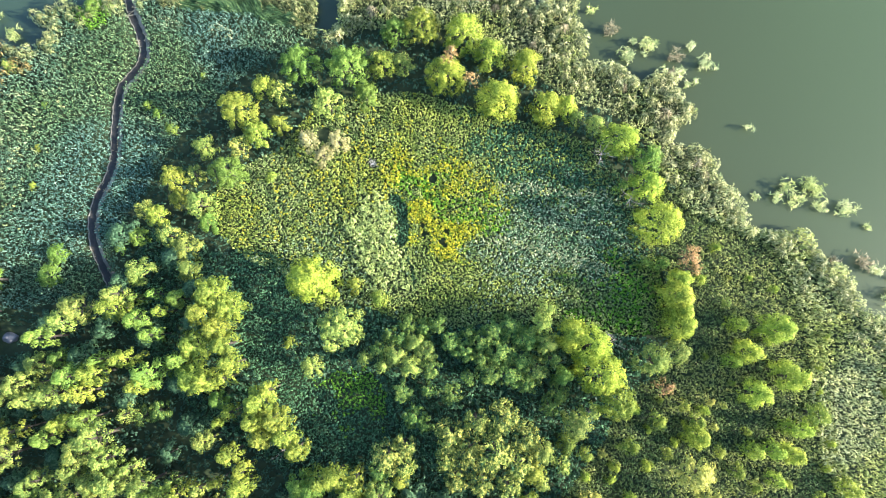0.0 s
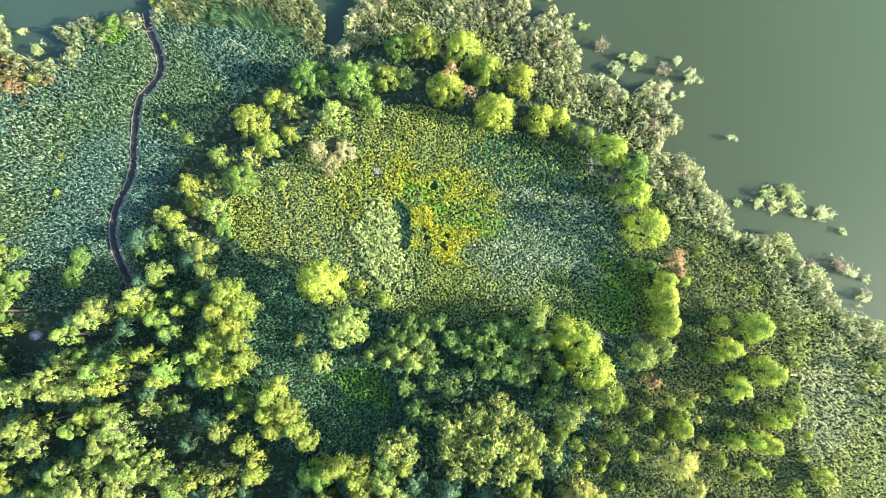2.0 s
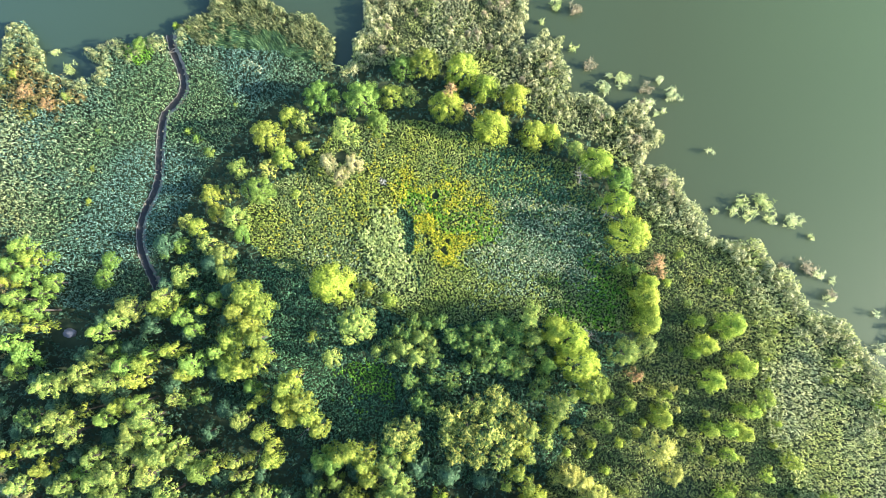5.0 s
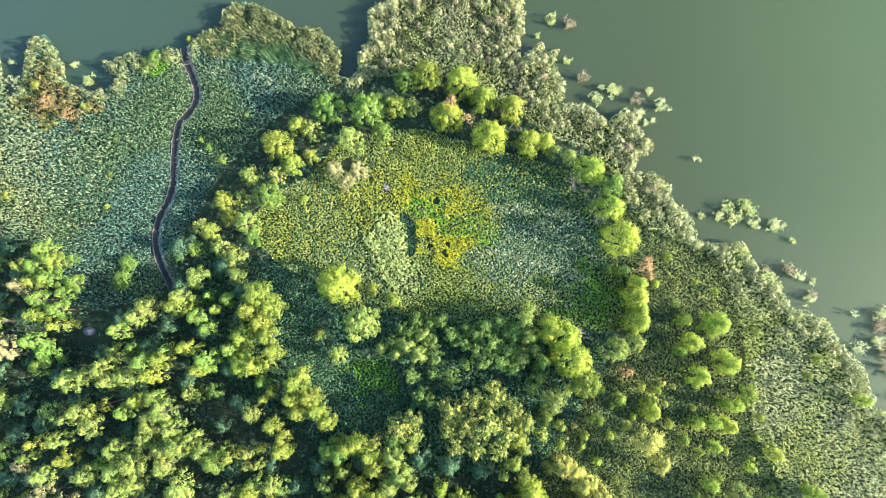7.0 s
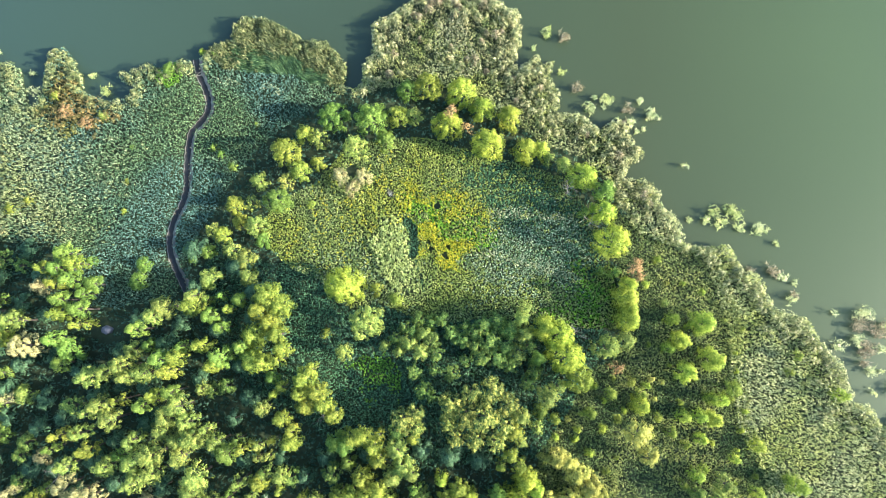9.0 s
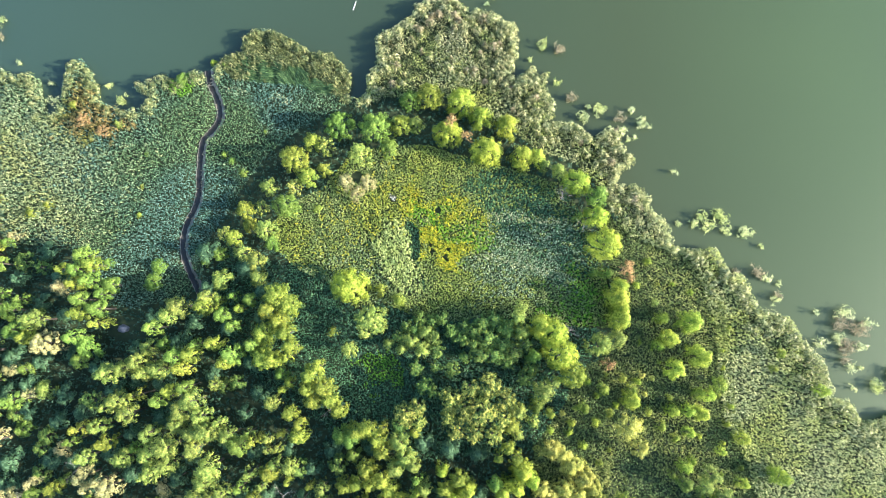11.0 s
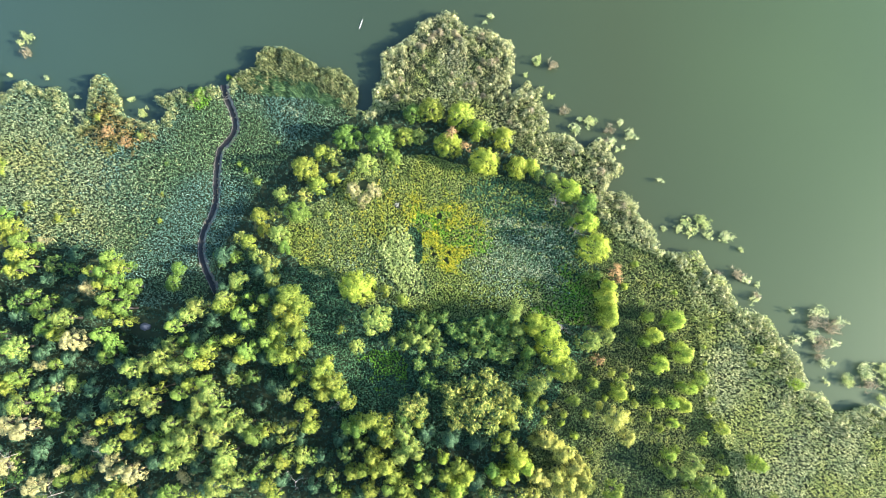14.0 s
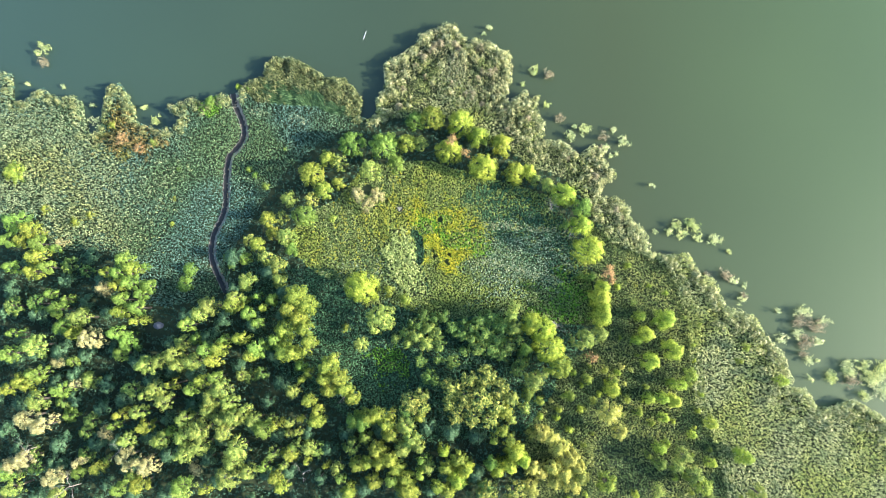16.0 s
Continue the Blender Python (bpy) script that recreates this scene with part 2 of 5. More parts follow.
PALE_BED = [
    (-157.6, 51.2), (-105.5, 50.9), (-93.8, 47.9), (-90.6, 42.1), (-78.8, 33.4), (-66.2, 36.2), (-66.7, 47.7),
    (-70.1, 29.1), (-76.4, 13.8), (-98.7, 13.8), (-103.5, 21.5), (-154.6, 21.7),
]
# lines of the two sun streaks that are painted with pale herbs
SUN_STREAK = [
    (5.0, 10.8), (10.4, 9.7), (15.8, 8.2), (21.1, 6.8), (25.1, 5.5),
]
SUN_STREAK_NORTH = [
    (6.9, 19.4), (12.3, 18.8), (17.8, 18.4), (24.1, 18.0),
]
GOLD = [
    (-7.8, 17.1), (-3.8, 16.1), (1.0, 13.6), (5.0, 12.0), (2.3, 9.5), (-1.1, 7.2), (-4.1, 9.8),
    (-6.8, 10.6),
]
YELLOW_BAND = [
    (-11.0, 24.4), (-2.4, 23.8), (3.1, 23.5), (2.4, 21.2), (9.2, 18.0), (8.9, 14.7), (2.4, 17.7),
    (-3.1, 20.2), (-8.9, 19.4),
]
LUSH = [
    (-7.2, 21.9), (-2.4, 19.5), (3.0, 16.1), (7.8, 13.9), (6.9, 11.4), (2.3, 12.9), (-2.0, 15.7),
    (-5.9, 16.8), (-9.3, 18.5),
]
LUSH_EAST = [
    (22.9, 4.8), (31.8, 5.7), (32.0, -1.4), (26.1, -5.0), (18.2, -4.1),
]
SILVERY = [
    (8.2, 19.0), (23.7, 18.9), (27.5, 10.2), (23.8, 5.2), (8.5, 1.7), (3.1, 3.5), (4.5, 11.3),
    (7.9, 12.1),
]
SILVERY_WEST = [
    (-29.6, 11.2), (-22.3, 13.1), (-15.9, 10.3), (-14.9, 5.7), (-5.9, 3.9), (-7.6, 2.1), (-18.5, 2.1),
    (-27.7, 6.7),
]
TALL_PATCH = [
    (-15.1, 16.5), (-10.5, 17.2), (-9.3, 14.9), (-9.3, 10.3), (-7.5, 8.0), (-6.9, 3.9), (-10.4, 2.8),
    (-14.9, 4.8), (-17.0, 9.4), (-16.7, 14.0),
]
FLOWER_WEST = [
    (-19.0, 32.8), (-9.7, 31.7), (-5.9, 26.0), (-7.7, 17.6), (-15.0, 13.0), (-22.3, 9.4), (-37.0, 11.3),
    (-35.4, 17.7), (-26.3, 23.3),
]
# part of the meadow in tree shade, painted with blue-green leaves
TEAL_SHADE = [
    (1.4, 30.2), (8.8, 30.2), (14.3, 28.7), (23.3, 22.1), (29.5, 18.4), (29.1, 5.7), (22.9, 4.8),
    (8.6, 10.2), (8.7, 18.5), (3.3, 26.4),
]
GAP = [
    (-9.8, 17.3), (-8.7, 15.8), (-8.4, 13.5), (-8.4, 10.7),
]
GAP_END = [
    (-8.2, 9.8), (-7.1, 6.6), (-6.3, 2.8),
]
SHORE = np.array(SHORE_WEST + SHORE_NORTH + SHORE_EAST)
LAND = np.concatenate([SHORE, [(900, -400), (900, -3500), (-3500, -3500), (-3500, 75)]])
rng = np.random.default_rng(7)


def inside(p, poly):
    """Which of the points p lie in the polygon."""
    poly = np.asarray(poly, float)
    hit = np.zeros(len(p), bool)
    for (x0, y0), (x1, y1) in zip(poly, np.roll(poly, -1, 0)):
        if y0 == y1:
            continue
        hit ^= ((y0 > p[:, 1]) != (y1 > p[:, 1])) & (p[:, 0] < (x1 - x0) * (p[:, 1] - y0) / (y1 - y0) + x0)
    return hit


def distance(p, line, side=False):
    """How far the points p lie from a line of points; with side, also on which side of it (+1: to the right of its run)."""
    line = np.asarray(line, float)
    best, sign = np.full(len(p), 1e9), np.zeros(len(p))
    for a, b in zip(line[:-1], line[1:]):
        ab = b - a
        t = np.clip(((p - a) @ ab) / (ab @ ab), 0, 1)
        off = p - a - t[:, None] * ab
        d = np.hypot(off[:, 0], off[:, 1])
        near = d < best
        sign[near] = np.sign(ab[1] * off[near, 0] - ab[0] * off[near, 1])
        best = np.minimum(best, d)
    return (best, sign) if side else best


def smooth_line(line, steps=6):
    """Rounds a line of points off."""
    p = np.asarray(line, float)
    q = np.concatenate([[2 * p[0] - p[1]], p, [2 * p[-1] - p[-2]]])
    out = []
    for i in range(1, len(q) - 2):
        for u in np.arange(steps) / steps:
            out.append(0.5 * (2 * q[i] + (q[i + 1] - q[i - 1]) * u + (2 * q[i - 1] - 5 * q[i] + 4 * q[i + 1] - q[i + 2]) * u**2
                              + (3 * q[i] - q[i - 1] - 3 * q[i + 1] + q[i + 2]) * u**3))
    return np.array(out + [p[-1]])


DITCH = smooth_line(CHANNEL)


def waves(p, size, seed=0):
    """Soft noise from 0 to 1 over the plan, with lumps of about the given size."""
    r = np.random.default_rng(seed)
    v = np.zeros(len(p))
    for _ in range(7):
        a, ph, k = r.uniform(0, 2 * math.pi), r.uniform(0, 6.28), r.uniform(0.7, 1.7) * math.pi / size
        v += np.sin((p[:, 0] * math.cos(a) + p[:, 1] * math.sin(a)) * k + ph)
    return np.clip(0.5 + v / 7, 0, 1)


def terrain(p):
    """The height of the ground."""
    d = distance(p, SHORE)
    land = inside(p, LAND)
    z = np.where(land, 0.04 + 0.30 * (1 - np.exp(-d / 1.5)) + 0.10 * waves(p, 9, 3) * np.minimum(d / 4, 1), -np.minimum(1.4, 0.05 + 0.4 * d))
    cut = distance(p, DITCH)
    return np.where(land, z - np.clip((1.4 - cut) / 0.6, 0, 1) * 0.45, z)


def sheet():
    """The ground, one sheet from the fen to the horizon, dipping under the lake and into the ditch."""
    far = [150, 175, 220, 300, 450, 700, 1100, 1800, 3200]
    xs = np.concatenate([[-v for v in far[::-1]], np.arange(-148, -62, 2.0), np.arange(-61.5, -45, 0.35), np.arange(-44.5, 149, 1.8), far])
    ys = np.concatenate([[-v for v in far[::-1]], np.arange(-110, 110, 1.4), far])
    gx, gy = np.meshgrid(xs, ys)
    p = np.stack([gx.ravel(), gy.ravel()], 1)
    co = np.column_stack([p, terrain(p)])
    nx, ny = len(xs), len(ys)
    i = (np.arange(ny - 1)[:, None] * nx + np.arange(nx - 1)).ravel()
    me = bpy.data.meshes.new("ground")
    me.from_pydata(co.tolist(), [], np.stack([i, i + 1, i + nx + 1, i + nx], 1).tolist())
    me.materials.append(SOIL)
    me.polygons.foreach_set("use_smooth", np.ones(len(me.polygons), bool))
    return tagged(new("ground", me), "dark damp fen soil under herbs and trees", "ground", kind="structure")


sheet()


def ditch():
    """A narrow muddy ditch between low banks, as a trough along its line."""
    run = np.gradient(DITCH, axis=0)
    across = unit_2d(np.stack([run[:, 1], -run[:, 0]], 1))
    profile = [(-1.25, 0.3), (-0.85, 0.2), (-0.55, 0.12), (-0.45, 0.03), (0.0, 0.015), (0.45, 0.03), (0.53, 0.14), (0.68, 0.22)]
    wob = 1 + 0.12 * np.sin(np.arange(len(DITCH)) * 1.7) + 0.08 * np.sin(np.arange(len(DITCH)) * 0.61)
    co = [(*(c + n * o * w), z) for c, n, w in zip(DITCH, across, wob) for o, z in profile]
    k = len(profile)
    faces = [(i * k + j, i * k + j + 1, (i + 1) * k + j + 1, (i + 1) * k + j) for i in range(len(DITCH) - 1) for j in range(k - 1)]
    mesh = bpy.data.meshes.new("ditch")
    mesh.from_pydata(co, [], faces)
    mesh.materials.append(PEAT)
    mesh.materials.append(BANK)
    for n, f in enumerate(mesh.polygons):
        f.material_index = 1 if n % (k - 1) in (0, 1, k - 2) else 0
        f.use_smooth = True
    return tagged(new("ditch", mesh), "narrow winding ditch of dark wet peat", "ditch", kind="structure")


def unit_2d(v):
    return v / np.linalg.norm(v, axis=1, keepdims=True)


ditch()
me = bpy.data.meshes.new("water")
me.from_pydata([(-3400, -3400, 0), (3400, -3400, 0), (3400, 3400, 0), (-3400, 3400, 0)], [], [(0, 1, 2, 3)])
me.materials.append(WATER)
tagged(new("water", me), "still murky green lake water", "lake", kind="structure")


# ---- foliage geometry ----
def unit(v):
    return v / np.maximum(np.linalg.norm(v, axis=1, keepdims=True), 1e-9)


def leaves(c, n, long, wide, along=None, r=rng):
    """Pointed leaves: centres c, facing n, half length and half width; along: the way they point."""
    k = len(c)
    n = unit(n)
    a = along if along is not None else r.normal(size=(k, 3))
    a = unit(a - n * (a * n).sum(1, keepdims=True))
    b = np.cross(n, a)
    long, wide = np.broadcast_to(long, k)[:, None], np.broadcast_to(wide, k)[:, None]
    droop = n * long * 0.22
    return np.stack([c - a * long - droop, c + b * wide + a * long * 0.1, c + a * long - droop, c - b * wide + a * long * 0.1], 1)


def quads(name, v, mat):
    """A mesh of loose four-cornered leaves."""
    k = len(v)
    mesh = bpy.data.meshes.new(name)
    mesh.vertices.add(4 * k)
    mesh.vertices.foreach_set("co", np.ascontiguousarray(v, np.float32).ravel())
    mesh.loops.add(4 * k)
    mesh.loops.foreach_set("vertex_index", np.arange(4 * k, dtype=np.int32))
    mesh.polygons.add(k)
    mesh.polygons.foreach_set("loop_start", np.arange(0, 4 * k, 4, dtype=np.int32))
    mesh.update(calc_edges=True)
    mesh.materials.append(mat)
    return mesh


def limb(bm, a, b, ra, rb, sides=6):
    """A tapered length of wood from a to b."""
    a, b = Vector(a), Vector(b)
    q = (b - a).to_track_quat("Z", "Y")
    rings = []
    for p, rad in ((a, ra), (b, rb)):
        rings.append([bm.verts.new(p + q @ Vector((math.cos(2 * math.pi * i / sides) * rad, math.sin(2 * math.pi * i / sides) * rad, 0))) for i in range(sides)])
    for i in range(sides):
        j = (i + 1) % sides
        bm.faces.new((rings[0][i], rings[0][j], rings[1][j], rings[1][i]))
    bm.faces.new(rings[1])


def part(name, bm, mat, parent=None, label=""):
    mesh = bpy.data.meshes.new(name)
    bm.to_mesh(mesh)
    bm.free()
    mesh.materials.append(mat)
    ob = new(name, mesh)
    if parent:
        ob.parent = parent
    return tagged(ob, label) if label else ob


# ---- trees: a trunk with limbs, and a crown of leafy boughs ----
SIZES = {"small": (1.2, 2.8), "slim": (1.3, 5.0), "middle": (2.3, 6.0), "tall": (2.2, 9.3), "large": (3.6, 8.5), "huge": (5.2, 9.5)}  # crown radius, height
STYLE = {  # boughs per square metre of crown, bough size, leaf half length, leaves per square metre of bough, pointedness, gaps, relief
    "bright": (1.45, 0.56, 0.15, 23, 0.75, 0.06, 0.9),
    "green": (1.4, 0.56, 0.15, 23, 0.8, 0.06, 0.9),
    "shade": (0.9, 0.66, 0.20, 13, 0.7, 0.1, 0.9),
    "dark": (1.6, 0.42, 0.14, 30, 0.6, 0.05, 1.25),
    "deep": (1.6, 0.42, 0.14, 30, 0.6, 0.05, 1.25),
    "olive": (1.55, 0.52, 0.145, 23, 0.7, 0.08, 0.95),
    "gold": (1.7, 0.50, 0.14, 27, 0.6, 0.03, 0.95),
    "tan": (1.4, 0.52, 0.14, 24, 0.7, 0.14, 0.9),
    "rust": (1.4, 0.45, 0.13, 22, 0.6, 0.2, 0.9),
    "lime": (1.75, 0.58, 0.13, 26, 0.95, 0.0, 0.8),
}


def tree(kind, size, seed):
    """One tree of a kind, standing at the origin."""
    r = np.random.default_rng(seed)
    radius, height = SIZES[size]
    dens, bough, leaf, cover, point, gaps, relief = STYLE[kind]
    if size in ("small", "slim"):
        bough, leaf = bough * 0.75, leaf * 0.85
    count = max(7, int(dens * math.pi * radius**2 * (1.6 if size in ("small", "slim") else 1.15)))
    root = new("tree")
    base = height * (0.10 if size == "small" or kind == "lime" else 0.28)
    if kind != "lime":
        base = max(base, height - 2.5 * radius)
    span = height - base
    count = int(count * max(1, span / (2.3 * radius)))
    # bough centres over an uneven dome with lobes and gaps
    lobes = r.uniform(0.80, 1.14, 9)
    peaks = [(r.uniform(0, 6.283), r.uniform(0.2, 0.75), r.uniform(0.06, 0.16)) for _ in range(5)]
    boughs = []
    for i in range(count):
        u = math.sqrt((i + 0.5) / count)
        a = i * 2.399963 + r.normal(0, 0.3)
        reach = u * (radius - bough * 0.45) * np.interp((a % 6.2832) / 6.2832 * 9, range(10), np.append(lobes, lobes[0]))
        hump = sum(k * math.exp(-(((u * math.cos(a) - v * math.cos(b)) ** 2 + (u * math.sin(a) - v * math.sin(b)) ** 2) / 0.05)) for b, v, k in peaks)
        top = base + span * (0.9 - point * 0.75 * u**1.8 + hump) - bough * 0.5 + r.normal(0, 0.08 * span)
        if r.random() > gaps:
            boughs.append((reach * math.cos(a), reach * math.sin(a), min(max(top, base), height - bough * 0.3), a))
        if r.random() < 0.5 and u > 0.4:
            boughs.append((reach * 1.02 * math.cos(a + 0.3), reach * 1.02 * math.sin(a + 0.3), max(base * 0.8, top - span * r.uniform(0.25, 0.5)), a))
    for j in range(4):  # the leading shoots close the crown over the stem
        a = j * 1.57 + r.uniform(0, 1)
        boughs.append((0.16 * radius * math.cos(a), 0.16 * radius * math.sin(a), height - bough * r.uniform(0.5, 0.9), a))
    wood = bmesh.new()
    rt = 0.028 * height
    limb(wood, (0, 0, -0.25), (0, 0, base), rt, rt * 0.7, 8)
    limb(wood, (0, 0, base), (0.05 * radius, 0.04 * radius, height * 0.8), rt * 0.7, rt * 0.2, 7)
    for b in boughs[:: max(1, len(boughs) // 14)]:
        foot = (0.02 * radius, 0.02 * radius, base + (b[2] - base) * 0.35)
        tip = Vector(foot).lerp(Vector(b[:3]), 0.75)
        limb(wood, foot, tip, rt * 0.3, rt * 0.1, 5)
    trunk = part("trunk", wood, BARK, root)
    all_c, all_n = [], []
    for x, y, z, a in boughs:
        size_b = bough * r.uniform(0.5, 1.25)
        k = int(cover * 4 * math.pi * size_b**2 * 0.62)
        d = unit(r.normal(size=(k, 3)))
        d[:, 2] = np.where(d[:, 2] < -0.3, -d[:, 2], d[:, 2])
        shell = size_b * r.uniform(0.75, 1.08, (k, 1))
        off = d * shell * np.array((1.25, 1.0, 0.75))
        turn = a + r.normal(0, 0.5)
        ca, sa = math.cos(turn), math.sin(turn)
        off = np.column_stack([off[:, 0] * ca - off[:, 1] * sa, off[:, 0] * sa + off[:, 1] * ca, off[:, 2] - 0.15 * off[:, 0]])
        all_c.append(np.array((x, y, z)) + off)
        form = np.array((x, y, z)) + off - np.array((0, 0, base + span * 0.25))
        all_n.append(unit(off) * relief + unit(form / (radius, radius, span * 0.8)) * (1.5 - relief) + r.normal(0, 0.3, (k, 3)) + np.array((0.3, 0, 0.35)))
    c, n = np.concatenate(all_c), np.concatenate(all_n)
    long = leaf * r.uniform(0.65, 1.35, len(c))
    crown = new("crown", quads("crown", leaves(c, n, long, long * 0.6, r=r), LEAF[kind]))
    crown.parent = root
    return root


TREE_LABEL = {
    "bright": "yellow-green leafy willow tree lit by low sun",
    "green": "fresh green broadleaf tree with loose crown",
    "dark": "dark green dense rounded alder tree",
    "deep": "dense low alder tree with shade put into its deep green",
    "olive": "pale olive-green willow tree with ragged crown",
    "gold": "round-topped willow tree with sunlight put into its golden-olive colour",
    "tan": "tan drying tree with thinning pale foliage",
    "rust": "rust-orange autumn coloured bush",
    "lime": "bright lime-green feathery tree",
}
STOCK = {}


def plant(kind, x, y, radius, height, r):
    """Stands a tree of a kind in the fen."""
    slender = height > 3.1 * radius
    size = ("slim" if slender else "small") if radius < 1.65 else ("tall" if slender else "middle") if radius < 2.9 else "large" if radius < 4.3 else "huge"
    i = 0 if size == "huge" else int(r.integers(0, 4 if kind in ("bright", "dark", "olive") else 3))
    r0, h0 = SIZES[size]
    z = float(terrain(np.array([(x, y)]))[0])
    k = radius / r0
    # leaves turn towards the morning light, so the trees are turned only a little and mirrored
    m = M4.LocRotScale((x, y, z), Euler((0, 0, r.uniform(-0.7, 0.7))), (k, k * (1 if r.random() < 0.5 else -1), height / h0))
    key = (kind, size, i)
    if key not in STOCK:
        STOCK[key] = ob = tree(kind, size, sum(map(ord, kind + size)) * 10 + i)
        ob.matrix_basis = m
    else:
        src = STOCK[key]
        keep = src.scale.copy()
        src.scale = (1, 1, 1)
        ob = copy_thing(src, m)
        src.scale = keep
    low = radius < 1.65
    label = TREE_LABEL[kind].replace("tree", "shrub") if low else TREE_LABEL[kind]
    if low:
        ob.name = "shrub"
    return tagged(ob, label, "shrub" if low else "tree", "shrubs of the fen" if low else "trees of the fen wood")


ROCK = (-71.4, -4.9)
KIND = {"Y": "bright", "G": "green", "D": "dark", "E": "deep", "A": "gold", "P": "olive", "T": "tan", "O": "rust", "C": "lime"}
# x, y, crown radius, height
RING_WEST = [
    (-49.2, 5.3, 2.4, 6.1, "P"), (-42, 9.3, 2.2, 5.8, "P"), (-41.5, 5.9, 2, 5.2, "P"), (-34.3, 31.2, 3.3, 8.1, "Y"), (-30.5, 35.1, 2.1, 5.5, "Y"),
    (-28, 29.1, 1.7, 4.7, "Y"), (-31.3, 27.4, 2.4, 6.1, "Y"), (-39.8, 25.4, 2, 5.2, "P"), (-35.8, 21.3, 2.9, 7.3, "G"), (-44.5, 20.4, 2.2, 5.8, "Y"),
    (-43.6, 17.2, 1.7, 4.7, "Y"),
]
RING_WEST_LOW = [
    (-47, 14.5, 2, 5.2, "Y"), (-39.9, 16, 2.5, 6.4, "P"), (-39, 13.4, 1.7, 4.7, "G"), (-50.1, 11, 1.7, 4.7, "G"), (-24.8, 38.6, 3.2, 7.8, "G"),
    (-20.1, 32.1, 2.8, 7, "P"), (-16.6, 37.7, 3.7, 9, "G"), (-13.9, 33.7, 2.2, 5.8, "G"), (-11.4, 38.8, 2.5, 6.4, "Y"), (-8.2, 38.7, 2.1, 5.5, "P"),
    (-9.4, 44.3, 2.5, 6.4, "G"), (-5.2, 44.9, 3.1, 7.6, "Y"), (-23.3, 26.3, 2, 5.2, "T"), (-20.9, 24, 1.8, 5, "T"), (-18.7, 26.4, 2, 5.2, "T"),
    (-29.1, 20.8, 1.3, 3.8, "Y"), (-45.1, 11.3, 2, 5.2, "D"), (-49.2, 15.5, 1.7, 4.7, "D"), (-34.4, 25.3, 2, 5.2, "D"), (-27.7, 33.8, 2.1, 5.5, "D"),
    (-41.2, 20.9, 1.8, 5, "D"), (-45.8, 28.7, 1.1, 3.5, "G"),
]
RING_NORTH = [
    (1.4, 43.9, 3.2, 7.9, "C"), (-1.3, 37, 3.4, 8.2, "C"), (-0.6, 38.2, 1.7, 10.2, "O"), (2.5, 36.2, 1.5, 5.1, "O"), (5.6, 40.3, 2.7, 6.8, "C"),
    (11.5, 38.6, 2.7, 6.8, "C"), (7.1, 32.8, 3.6, 8.8, "C"), (14.6, 31.7, 2.8, 7.1, "C"), (17.7, 31.9, 2, 5.4, "C"), (19.4, 29.9, 1.5, 4.3, "P"),
    (22.3, 28.7, 1.8, 4.9, "P"), (26.1, 26.1, 3.2, 7.9, "C"), (30.2, 23.1, 2.4, 6.3, "G"), (29.7, 18.7, 2.7, 7.5, "C"), (31.5, 12.9, 3.5, 9.8, "C"),
    (35.4, 7.6, 1.9, 6.9, "O"), (35.9, 5.8, 1.6, 6.2, "O"), (32, 6.6, 1.5, 4.3, "G"), (29.5, 6.9, 1.2, 3.7, "G"), (33.8, 1.6, 2.6, 8.2, "C"),
    (34.2, -2.8, 2.4, 7.5, "C"), (33.7, -6.7, 1.9, 6.2, "P"), (34.5, 4.2, 1.8, 6.3, "C"), (34.5, -0.6, 2, 6.8, "C"), (26.5, 19, 1.2, 3.7, "G"),
]
RING_SOUTH = [
    (-21.6, 4.1, 4.1, 11.9, "C"), (-17.2, -3.2, 3.8, 10, "P"), (-25.7, -5.4, 1.2, 3.7, "Y"), (-22, -9.1, 1.9, 5, "P"), (-15.6, 3.5, 1.5, 4.2, "Y"),
    (-11.8, 1.4, 1.6, 4.5, "Y"), (17.7, -4.1, 2.6, 8.7, "C"), (20.2, -5.7, 3.2, 11.2, "C"), (21.6, -9.8, 3.6, 11.9, "C"), (23.7, -13.9, 3.1, 10.1, "Y"),
    (29.6, -8, 2.9, 7.2, "P"), (32, -12, 1.6, 4.5, "O"),
]
THICKET = [
    (-0.7, -19, 2.5, 8.5, "D"), (3.1, -16.6, 2.2, 9, "D"), (7.2, -16.1, 2.5, 9.5, "D"), (10.3, -18.9, 2.3, 9, "D"), (12.8, -21, 1.9, 8, "P"),
    (9.4, -22.8, 2.3, 9, "D"), (5.9, -21, 2.7, 10, "D"), (2.1, -20.8, 2.5, 9, "D"), (0.3, -25.1, 2, 7.5, "D"), (3.9, -25.5, 2.1, 8, "D"),
    (7.9, -25.8, 1.9, 8, "D"), (11.4, -24, 1.8, 8, "Y"), (-1.3, -22.3, 1.8, 7.5, "D"), (-8, -12.9, 1.7, 5.5, "E"), (-0.7, -13.2, 1.8, 5.5, "E"),
    (-6.2, -16.3, 2.1, 6.5, "E"), (-4.4, -17.6, 1.4, 6, "E"), (-9.9, -22.1, 2.4, 7.5, "D"), (-7.6, -20.3, 2.1, 7.5, "D"), (-11.2, -24.3, 1.7, 6.5, "E"),
    (-7.2, -23.3, 1.7, 7, "D"), (-8.1, -25.5, 1.3, 7, "Y"),
]
